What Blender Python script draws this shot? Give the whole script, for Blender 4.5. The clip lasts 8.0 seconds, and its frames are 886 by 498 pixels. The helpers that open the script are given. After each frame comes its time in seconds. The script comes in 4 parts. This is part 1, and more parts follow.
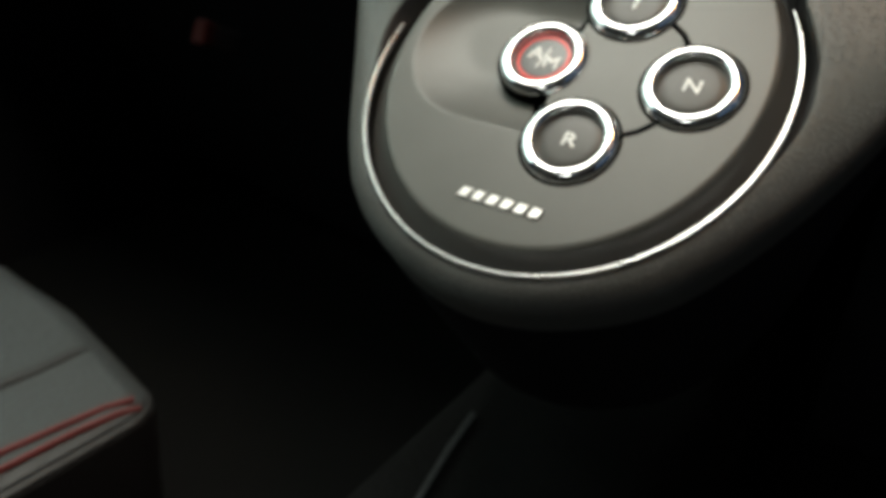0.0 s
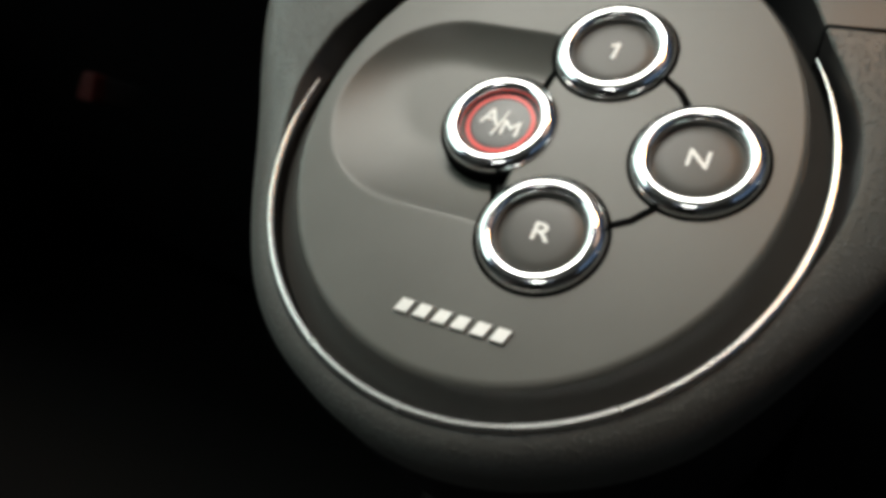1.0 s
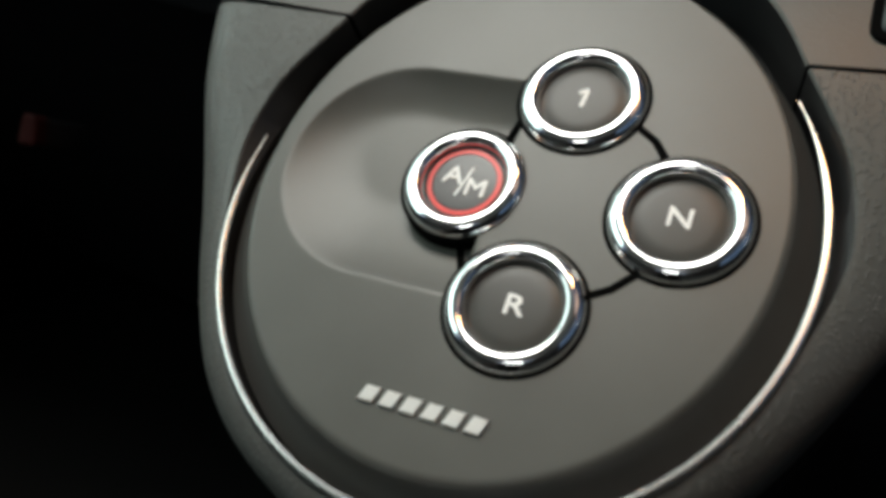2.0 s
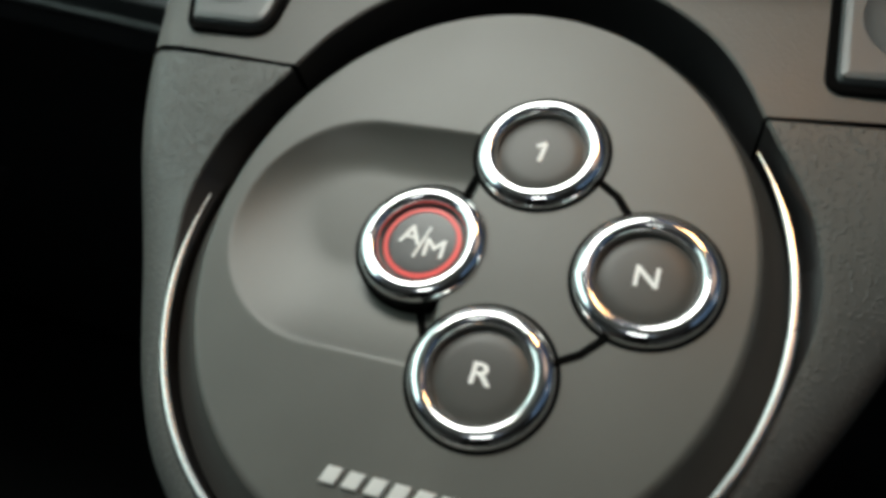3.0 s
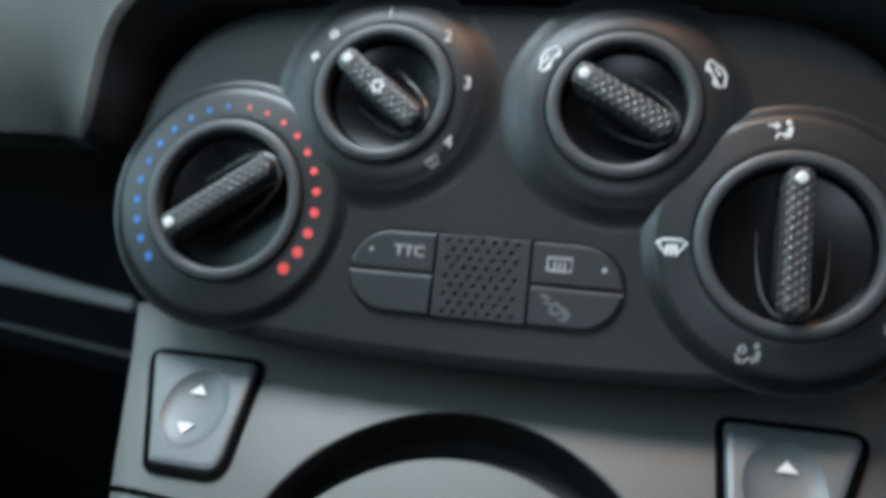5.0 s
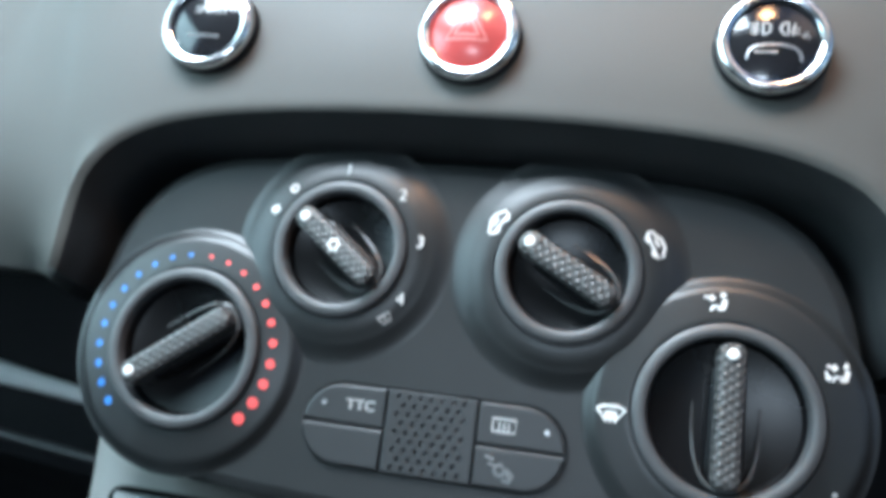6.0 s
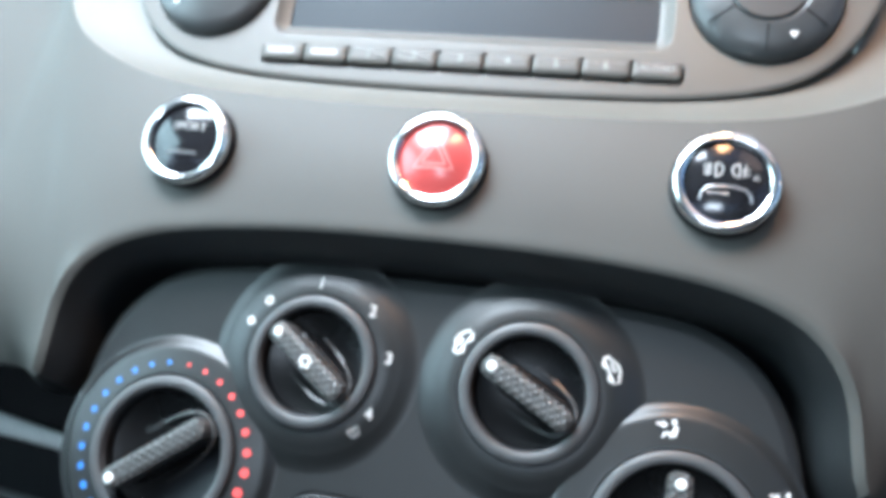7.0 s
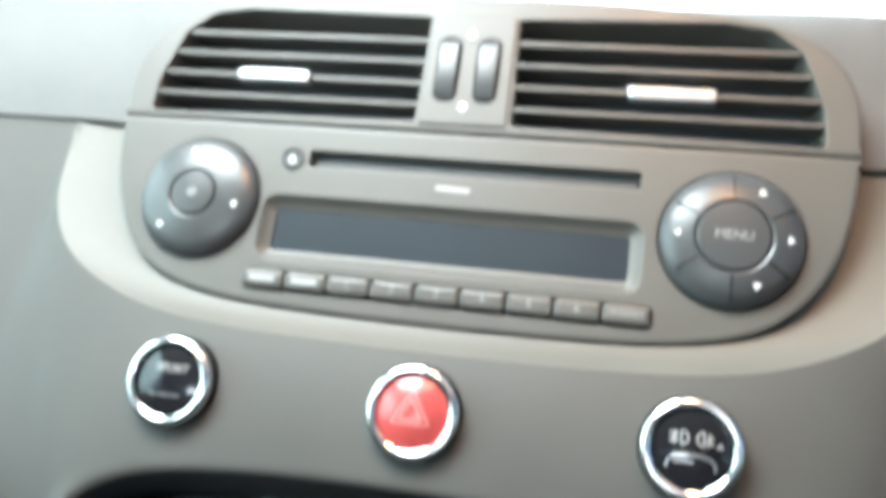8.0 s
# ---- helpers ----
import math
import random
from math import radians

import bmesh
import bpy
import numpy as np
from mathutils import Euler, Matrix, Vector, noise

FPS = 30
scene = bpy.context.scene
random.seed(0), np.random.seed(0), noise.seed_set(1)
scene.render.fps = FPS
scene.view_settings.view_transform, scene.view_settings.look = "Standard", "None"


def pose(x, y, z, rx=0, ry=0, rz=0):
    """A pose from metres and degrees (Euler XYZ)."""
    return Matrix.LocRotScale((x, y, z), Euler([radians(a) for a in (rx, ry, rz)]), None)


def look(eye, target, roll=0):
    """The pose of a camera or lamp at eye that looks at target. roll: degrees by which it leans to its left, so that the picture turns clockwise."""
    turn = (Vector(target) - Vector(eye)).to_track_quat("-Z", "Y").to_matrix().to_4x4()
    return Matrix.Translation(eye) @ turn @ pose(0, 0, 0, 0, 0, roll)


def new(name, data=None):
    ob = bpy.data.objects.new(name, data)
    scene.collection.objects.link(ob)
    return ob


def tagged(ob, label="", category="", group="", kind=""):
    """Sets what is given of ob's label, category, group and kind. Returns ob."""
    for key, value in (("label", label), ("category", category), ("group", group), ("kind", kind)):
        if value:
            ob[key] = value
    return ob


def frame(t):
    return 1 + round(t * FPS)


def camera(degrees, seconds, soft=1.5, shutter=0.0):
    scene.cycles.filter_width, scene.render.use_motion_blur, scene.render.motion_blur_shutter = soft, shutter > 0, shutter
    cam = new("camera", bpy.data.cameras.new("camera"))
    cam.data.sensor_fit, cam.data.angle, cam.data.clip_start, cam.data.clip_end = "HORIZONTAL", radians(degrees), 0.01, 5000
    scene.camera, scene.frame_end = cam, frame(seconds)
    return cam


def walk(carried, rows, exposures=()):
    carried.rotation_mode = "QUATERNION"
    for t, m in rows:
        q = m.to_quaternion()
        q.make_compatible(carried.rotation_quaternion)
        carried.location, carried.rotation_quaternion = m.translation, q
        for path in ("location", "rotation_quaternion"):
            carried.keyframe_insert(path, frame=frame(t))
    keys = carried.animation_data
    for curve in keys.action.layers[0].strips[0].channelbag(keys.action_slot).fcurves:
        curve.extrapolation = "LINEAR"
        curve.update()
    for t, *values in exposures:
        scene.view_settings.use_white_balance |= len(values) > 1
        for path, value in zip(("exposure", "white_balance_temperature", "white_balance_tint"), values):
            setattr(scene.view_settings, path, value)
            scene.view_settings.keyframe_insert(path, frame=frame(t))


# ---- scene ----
cam = camera(57.5, 8.0, 4.2, 0.5)
# the lens stays focused on the selector, so what lies farther off is softer
cam.data.dof.use_dof, cam.data.dof.focus_distance, cam.data.dof.aperture_fstop = True, 0.195, 10.9
PATH = [
    (0, (0.1028, 0.0677, -0.0134), (-0.0336, 0.3001, -0.1452), 4.95),
    (0.5, (0.0750, 0.1070, -0.0235), (-0.0540, 0.3498, -0.1435), 5.14),
    (1, (0.0685, 0.1253, -0.0222), (-0.0518, 0.3742, -0.1386), 5.01),
    (1.5, (0.0651, 0.1353, -0.0185), (-0.0510, 0.3869, -0.1334), 4.28),
    (1.7, (0.0630, 0.1394, -0.0162), (-0.0515, 0.3915, -0.1318), 3.62),
    (2.8, (0.0526, 0.1529, -0.0071), (-0.0437, 0.4142, -0.1188), 2.79),
    (3, (0.0513, 0.1534, -0.0064), (-0.0404, 0.4174, -0.1152), 2.89),
    (3.5, (0.0479, 0.1539, 0.0033), (-0.0378, 0.4203, -0.1050), 1.94),
    (3.7, (0.0444, 0.1552, 0.0168), (-0.0392, 0.4215, -0.0933), 1.09),
    (4, (0.0397, 0.1545, 0.0423), (-0.0403, 0.4246, -0.0609), 0.60),
    (4.5, (0.0377, 0.1527, 0.0726), (-0.0334, 0.4320, -0.0107), 1.01),
    (5, (0.0392, 0.1529, 0.0894), (-0.0255, 0.4377, 0.0209), 1.87),
    (5.2, (0.0425, 0.1538, 0.0955), (-0.0233, 0.4396, 0.0324), 2.23),
    (6.5, (0.0532, 0.1540, 0.1463), (-0.0082, 0.4428, 0.0934), 3.21),
    (7, (0.0579, 0.1535, 0.1708), (-0.0039, 0.4410, 0.1112), 3.38),
    (7.5, (0.0598, 0.1591, 0.2146), (-0.0010, 0.4443, 0.1443), 2.90),
    (8, (0.0574, 0.1618, 0.2521), (-0.0018, 0.4501, 0.1937), 2.82),
]
EXPOSURES = [(0, -0.38, 6700, 2), (1.5, -0.53, 6550, 6), (3.0, -0.57, 6300, 1), (3.5, -0.5, 6300, 3), (4.5, -0.38, 5700, 10), (5.2, 0.36, 5250, 1), (6.5, 1.24, 5150, 2), (7, 1.26, 5250, 4), (8, 1.07, 5650, 0)]
walk(cam, [(t, look(eye, target, roll)) for t, eye, target, roll in PATH], EXPOSURES)

# ---- world and light ----
world = bpy.data.worlds.new("world")
scene.world = world
world.use_nodes = True
sky = world.node_tree.nodes.new("ShaderNodeTexSky")
sky.sky_type, sky.sun_disc = "NISHITA", False
sky.sun_elevation, sky.sun_rotation = radians(50), radians(200)
back = world.node_tree.nodes["Background"]
back.inputs["Strength"].default_value = 0.08
world.node_tree.links.new(sky.outputs["Color"], back.inputs["Color"])


def area_lamp(name, eye, target, wide, high, watts, colour):
    """An area lamp: daylight in a window's opening, or an added warm source."""
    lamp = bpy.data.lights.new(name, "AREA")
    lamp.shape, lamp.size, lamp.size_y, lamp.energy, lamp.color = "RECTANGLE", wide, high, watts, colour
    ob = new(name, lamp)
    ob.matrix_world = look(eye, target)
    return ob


area_lamp("windscreen_daylight", (-0.1, 0.82, 0.54), (-0.1, 0.2, 0.15), 1.0, 0.5, 4.4, (1.0, 0.97, 0.93))
area_lamp("sunroof_daylight", (-0.25, 0.26, 0.735), (-0.25, 0.26, 0.0), 0.42, 0.3, 9.0, (1.0, 0.965, 0.91))
area_lamp("left_window_daylight", (-0.78, 0.2, 0.41), (0, 0.3, 0.0), 0.95, 0.5, 5.7, (0.82, 1.0, 0.93))
area_lamp("rear_window_daylight", (0, -1.25, 0.6), (0, 0.35, 0.1), 0.4, 0.12, 2.4, (1.0, 0.98, 0.95))
# two unseen warm sources, added for the orange glints on the dash
area_lamp("sunroof_warm_light", (0.42, 0.2, 0.735), (0.3, 0.25, 0.0), 0.28, 0.28, 0.25, (1.0, 0.62, 0.38))
area_lamp("added_warm_lamp", (0.11, 0.26, 0.71), (0.07, 0.3, 0.0), 0.1, 0.08, 1.4, (1.0, 0.46, 0.18))

# ---- materials ----


def material(name, colour, rough=0.5, metal=0.0, grain=0.0, size=900.0, vary=0.12, coat=0.0, gloss=0.5, stains=40.0, pebble=False):
    """A surface with colour and gloss that vary at two scales, and a fine moulded grain."""
    m = bpy.data.materials.new(name)
    m.use_nodes = True
    nt = m.node_tree
    bsdf = nt.nodes["Principled BSDF"]
    put = nt.links.new
    place = nt.nodes.new("ShaderNodeTexCoord")
    broad = nt.nodes.new("ShaderNodeTexNoise")
    broad.inputs["Scale"].default_value, broad.inputs["Detail"].default_value = stains, 4
    put(place.outputs["Object"], broad.inputs["Vector"])
    fine = nt.nodes.new("ShaderNodeTexNoise")
    fine.inputs["Scale"].default_value, fine.inputs["Detail"].default_value = size * 1.7, 2
    put(place.outputs["Object"], fine.inputs["Vector"])
    both = nt.nodes.new("ShaderNodeMix")
    both.inputs["Factor"].default_value = 0.4
    put(broad.outputs["Fac"], both.inputs[2]), put(fine.outputs["Fac"], both.inputs[3])
    ramp = nt.nodes.new("ShaderNodeValToRGB")
    ramp.color_ramp.elements[0].position, ramp.color_ramp.elements[1].position = 0.3, 0.7
    ramp.color_ramp.elements[0].color = (*[c * (1 - vary) for c in colour], 1)
    ramp.color_ramp.elements[1].color = (*[min(1, c * (1 + vary)) for c in colour], 1)
    put(both.outputs[0], ramp.inputs["Fac"])
    put(ramp.outputs["Color"], bsdf.inputs["Base Color"])
    wear = nt.nodes.new("ShaderNodeMapRange")
    wear.inputs["To Min"].default_value, wear.inputs["To Max"].default_value = rough * 0.85, min(1, rough * 1.15)
    put(broad.outputs["Fac"], wear.inputs["Value"])
    put(wear.outputs["Result"], bsdf.inputs["Roughness"])
    bsdf.inputs["Metallic"].default_value = metal
    bsdf.inputs["Coat Weight"].default_value = coat
    bsdf.inputs["Coat Roughness"].default_value = 0.06
    bsdf.inputs["Specular IOR Level"].default_value = gloss
    if grain:
        cells = nt.nodes.new("ShaderNodeTexVoronoi" if pebble else "ShaderNodeTexNoise")
        cells.inputs["Scale"].default_value = size
        put(place.outputs["Object"], cells.inputs["Vector"])
        relief = nt.nodes.new("ShaderNodeBump")
        relief.inputs["Strength"].default_value, relief.inputs["Distance"].default_value = grain, 0.0006
        dome = nt.nodes.new("ShaderNodeMapRange")
        dome.interpolation_type = "SMOOTHSTEP"
        dome.inputs["From Min"].default_value, dome.inputs["From Max"].default_value = (0.45, 0.08) if pebble else (0.0, 1.0)
        put(cells.outputs["Distance" if pebble else "Fac"], dome.inputs["Value"])
        put(dome.outputs["Result"], relief.inputs["Height"])
        put(relief.outputs["Normal"], bsdf.inputs["Normal"])
    return m


GRAINED = material("grained_grey_plastic", (0.082, 0.084, 0.08), 0.42, grain=0.6, size=1000, vary=0.08, gloss=0.45, pebble=True)
UPPER = material("smooth_grey_console_plastic", (0.088, 0.086, 0.081), 0.42, grain=0.16, size=1000, vary=0.06, gloss=0.4, pebble=True)
SATIN = material("satin_grey_plastic", (0.085, 0.086, 0.079), 0.4, grain=0.06, size=2500, vary=0.1, gloss=0.45)
FLANK = material("dark_satin_plastic", (0.068, 0.067, 0.063), 0.4, grain=0.05, size=2500, gloss=0.4)
# shell plastic made near black, to put shade into the round recess
SHADED_WALL = material("shaded_shell_plastic", (0.012, 0.012, 0.0125), 0.42, gloss=0.3)
CAP = material("satin_button_cap", (0.046, 0.045, 0.041), 0.4, vary=0.06, gloss=0.4)
BLACK = material("black_plastic", (0.008, 0.008, 0.009), 0.5, gloss=0.2)
GAP = material("dark_gap", (0.003, 0.003, 0.003), 0.9, gloss=0.02)
GLOSS_BLACK = material("gloss_black_plastic", (0.01, 0.01, 0.012), 0.12)
COLLAR = material("matt_collar_plastic", (0.05, 0.051, 0.053), 0.45, grain=0.05, size=1500)
GLOSS_KNOB = material("glossy_dark_plastic", (0.06, 0.06, 0.06), 0.16)
KNOB = material("knob_dark_plastic", (0.05, 0.051, 0.053), 0.34, grain=0.1, size=1500)
WELL = material("satin_black_well", (0.004, 0.004, 0.0045), 0.28, gloss=0.28)
GRIP = material("textured_grip", (0.046, 0.045, 0.044), 0.33)
BEZEL = material("dark_satin_bezel_plastic", (0.0124, 0.0134, 0.0138), 0.38, grain=0.03, size=1100, gloss=0.5)
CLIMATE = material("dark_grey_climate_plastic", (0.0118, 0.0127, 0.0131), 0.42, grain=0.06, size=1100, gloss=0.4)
PILL = material("dark_grey_key_plastic", (0.017, 0.018, 0.019), 0.42, grain=0.1, size=1600)
CHROME = material("chrome", (0.86, 0.86, 0.87), 0.09, metal=1.0, vary=0.03)
SWITCH = material("grey_switch_plastic", (0.095, 0.103, 0.105), 0.38, grain=0.1, size=2000)
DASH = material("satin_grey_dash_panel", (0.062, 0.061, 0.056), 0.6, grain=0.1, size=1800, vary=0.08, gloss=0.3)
# dash plastic too; the paler colour stands in for light on the lip
LIT_LIP = material("lit_satin_dash_plastic", (0.098, 0.094, 0.082), 0.5, grain=0.08, size=1800, vary=0.06, gloss=0.35)
PAD = material("grained_dash_pad", (0.098, 0.098, 0.094), 0.6, grain=0.4, size=820, pebble=True)
FASCIA = material("satin_grey_radio_fascia", (0.076, 0.072, 0.064), 0.45, grain=0.05, size=2500, vary=0.06)
RADIO_KNOB = material("grey_radio_knob", (0.047, 0.049, 0.05), 0.34, vary=0.06)
SCREEN = material("dark_display_glass", (0.012, 0.018, 0.024), 0.5, gloss=0.22)
# lifted bluish grey, to put some lens haze over the dark ducts
DUCT = material("haze_lifted_duct_plastic", (0.06, 0.063, 0.075), 0.6)
WHITE = material("white_print", (0.66, 0.66, 0.65), 0.5, vary=0.04)
GEAR_PRINT = material("bright_white_print", (0.88, 0.88, 0.87), 0.5, vary=0.03)
GREY_PRINT = material("grey_print", (0.27, 0.27, 0.27), 0.5, vary=0.04)
FAINT_PRINT = material("faint_grey_print", (0.1, 0.105, 0.11), 0.5, vary=0.04)
RING = material("satin_chrome", (0.9, 0.9, 0.9), 0.15, metal=1.0, vary=0.03)
TRIM_RING = material("brushed_chrome_ring", (0.92, 0.92, 0.92), 0.27, metal=1.0, vary=0.03)
RED_PRINT = material("red_print", (0.78, 0.085, 0.08), 0.45, vary=0.05)
BLUE_PRINT = material("blue_print", (0.045, 0.17, 0.5), 0.45, vary=0.05)
PINK_PRINT = material("pale_pink_print", (0.55, 0.2, 0.19), 0.45, vary=0.05)
BADGE = material("pale_satin_metal", (0.75, 0.75, 0.74), 0.3, metal=0.4, vary=0.05)
HAZARD = material("red_hazard_lens", (0.38, 0.062, 0.058), 0.24, coat=0.12, vary=0.1)
SILVER = material("silver_trim", (0.42, 0.43, 0.44), 0.3, metal=0.7)
TRIM_GREY = material("satin_silver_plastic", (0.72, 0.73, 0.74), 0.38)
LEATHER = material("grey_leather", (0.025, 0.028, 0.029), 0.55, grain=0.7, size=500)
DARK_LEATHER = material("black_leather", (0.012, 0.012, 0.012), 0.6, grain=0.7, size=500)
THREAD = material("red_thread", (0.11, 0.012, 0.011), 0.7)
CARPET = material("black_carpet", (0.006, 0.006, 0.006), 0.95, grain=1.0, size=350, gloss=0.05)
LINING = material("grey_headlining", (0.30, 0.29, 0.28), 0.9, grain=0.4, size=500)
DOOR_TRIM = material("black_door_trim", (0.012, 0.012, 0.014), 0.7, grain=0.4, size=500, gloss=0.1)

LEVER_RED = material("dull_red_plastic", (0.016, 0.0012, 0.0012), 0.7, gloss=0.1)
nodes, links = GRIP.node_tree.nodes, GRIP.node_tree.links.new
grid = nodes.new("ShaderNodeTexCoord")
ridges = []
for tilt in (52, -52):
    turn_node = nodes.new("ShaderNodeMapping")
    turn_node.inputs["Rotation"].default_value = (0, 0, radians(tilt))
    links(grid.outputs["Object"], turn_node.inputs["Vector"])
    wave = nodes.new("ShaderNodeTexWave")
    wave.inputs["Scale"].default_value = 150
    links(turn_node.outputs["Vector"], wave.inputs["Vector"])
    ridges.append(wave)
cross = nodes.new("ShaderNodeMath")
cross.operation = "MULTIPLY"
links(ridges[0].outputs["Fac"], cross.inputs[0]), links(ridges[1].outputs["Fac"], cross.inputs[1])
hatch = nodes.new("ShaderNodeBump")
hatch.inputs["Strength"].default_value, hatch.inputs["Distance"].default_value = 0.6, 0.0006
links(cross.outputs["Value"], hatch.inputs["Height"])
links(hatch.outputs["Normal"], nodes["Principled BSDF"].inputs["Normal"])
GLASS = bpy.data.materials.new("clear_glass")
GLASS.use_nodes = True
pane = GLASS.node_tree.nodes["Principled BSDF"]
pane.inputs["Transmission Weight"].default_value, pane.inputs["Roughness"].default_value, pane.inputs["IOR"].default_value = 1.0, 0.0, 1.45

# ---- mesh tools ----


def plane(y, z, slope):
    """A panel's own axes: x across the car, y up the slope, z out of it."""
    c, s = math.cos(radians(slope)), math.sin(radians(slope))
    return Matrix(((1, 0, 0, 0), (0, c, -s, y), (0, s, c, z), (0, 0, 0, 1)))


SELECTOR = plane(0.3143, -0.0762, 40.3)
CLIMATE_PLANE = plane(0.3820, 0.0528, 68.15)
RADIO_PLANE = plane(0.4476, 0.2027, 64.6)
MM = 0.001


def finish(bm, name, mat, angle=32):
    bmesh.ops.remove_doubles(bm, verts=bm.verts, dist=1e-6)
    bmesh.ops.recalc_face_normals(bm, faces=bm.faces)
    me = bpy.data.meshes.new(name)
    bm.to_mesh(me)
    bm.free()
    me.materials.append(mat)
    for p in me.polygons:
        p.use_smooth = True
    me.set_sharp_from_angle(angle=radians(angle))
    return me


def part(name, bm, mat, parent, label="", m=None):
    ob = new(name, finish(bm, name, mat))
    ob.parent = parent
    if m is not None:
        ob.matrix_basis = m
    return tagged(ob, label)


def thing(name, m, label, category, group="", kind=""):
    ob = new(name)
    ob.empty_display_size = 0.01
    ob.matrix_basis = m
    return tagged(ob, label, category, group, kind)


def solid(name, bm, mat, m, label, category, group="", kind=""):
    ob = new(name, finish(bm, name, mat))
    ob.matrix_basis = m
    return tagged(ob, label, category, group, kind)


def at(x, s, h=0.0, turn=0.0):
    """A pose in millimetres on a panel."""
    return pose(x * MM, s * MM, h * MM, 0, 0, turn)


def loft(loops, closed=True, caps=(False, False), bm=None):
    """Faces between loops of equal length, given in millimetres."""
    bm = bm or bmesh.new()
    rows = [[bm.verts.new((x * MM, y * MM, z * MM)) for x, y, z in loop] for loop in loops]
    n = len(rows[0])
    for a, b in zip(rows, rows[1:]):
        for i in range(n if closed else n - 1):
            j = (i + 1) % n
            bm.faces.new((a[i], a[j], b[j], b[i]))
    for want, row in zip(caps, (rows[0], rows[-1])):
        if want:
            bm.faces.new(row)
    return bm


def lathe(profile, n=64, caps=(False, True), cx=0.0, cs=0.0, bm=None):
    return loft([[(cx + r * math.cos(a), cs + r * math.sin(a), h) for a in (2 * math.pi * i / n for i in range(n))] for r, h in profile], True, caps, bm)


def rounded(points, radius, n=6):
    """A polygon with its corners rounded; radius is one number or one for each corner."""
    out, count = [], len(points)
    for i, p in enumerate(points):
        p, a, b = Vector(p), Vector(points[i - 1]), Vector(points[(i + 1) % count])
        r = radius if isinstance(radius, (int, float)) else radius[i]
        u, v = (a - p).normalized(), (b - p).normalized()
        half = math.acos(max(-1, min(1, u.dot(v)))) / 2
        cut = min(r / math.tan(half), 0.49 * (a - p).length, 0.49 * (b - p).length)
        start, end = p + u * cut, p + v * cut
        for k in range(n + 1):
            t = k / n
            out.append(tuple((1 - t) ** 2 * start + 2 * t * (1 - t) * p + t * t * end))
    return out


def inset(outline, d):
    """The outline moved inwards by d."""
    area = sum(a[0] * b[1] - b[0] * a[1] for a, b in zip(outline, outline[1:] + outline[:1]))
    side, out, n = (1 if area > 0 else -1), [], len(outline)
    for i, p in enumerate(outline):
        a, b = outline[i - 1], outline[(i + 1) % n]
        tx, ty = b[0] - a[0], b[1] - a[1]
        size = math.hypot(tx, ty) or 1
        out.append((p[0] - side * ty / size * d, p[1] + side * tx / size * d))
    return out


def slab(outline, low, high, edge=0.6, bm=None, dish=0.0):
    """A plate with rounded upper edges."""
    lift = lambda pts, h: [(x, y, h) for x, y in pts]  # noqa: E731
    loops = [lift(outline, low), lift(outline, high - edge)]
    for k in (0.3, 0.65, 1.0):
        loops.append(lift(inset(outline, edge * (1 - math.sqrt(max(0, 1 - k * k)))), high - edge + edge * k))
    loops.append(lift(inset(outline, edge + min(0.3, edge * 0.4)), high))
    if dish:
        mid = [sum(p[i] for p in outline) / len(outline) for i in (0, 1)]
        for k in (0.75, 0.5, 0.25):
            loops.append([(mid[0] + (x - mid[0]) * k, mid[1] + (y - mid[1]) * k, high - dish * (1 - k)) for x, y in inset(outline, edge)])
    return loft(loops, True, (True, True), bm)


def pierced(outer, holes, low, high, edge=0.8, guard=0.4):
    """A plate with holes through its face; each hole's walls go down to its own floor."""
    bm = bmesh.new()
    ring = lambda pts, h: [bm.verts.new((x * MM, y * MM, h * MM)) for x, y in pts]  # noqa: E731
    top = []

    def wall(a, b):
        for i in range(len(a)):
            bm.faces.new((a[i], a[(i + 1) % len(a)], b[(i + 1) % len(b)], b[i]))

    rows = [ring(outer, low), ring(outer, high - edge), ring(inset(outer, edge * 0.3), high - edge * 0.3), ring(inset(outer, edge), high), ring(inset(outer, edge + guard), high)]
    for a, b in zip(rows, rows[1:]):
        wall(a, b)
    top.append(rows[-1])
    for hole, deep in holes:
        rows = [ring(hole, deep), ring(hole, high - 0.3), ring(inset(hole, -0.09), high - 0.09), ring(inset(hole, -0.3), high), ring(inset(hole, -0.3 - guard), high)]
        for a, b in zip(rows, rows[1:]):
            wall(a, b)
        bm.faces.new(rows[0])
        top.append(rows[-1])
    bm.edges.ensure_lookup_table()
    edges = [bm.edges.get((r[i], r[(i + 1) % len(r)])) for r in top for i in range(len(r))]
    bmesh.ops.triangle_fill(bm, use_beauty=True, use_dissolve=False, edges=edges)
    return bm


def circle(cx, cs, r, n=48, squash=1.0):
    return [(cx + r * math.cos(2 * math.pi * i / n), cs + squash * r * math.sin(2 * math.pi * i / n)) for i in range(n)]


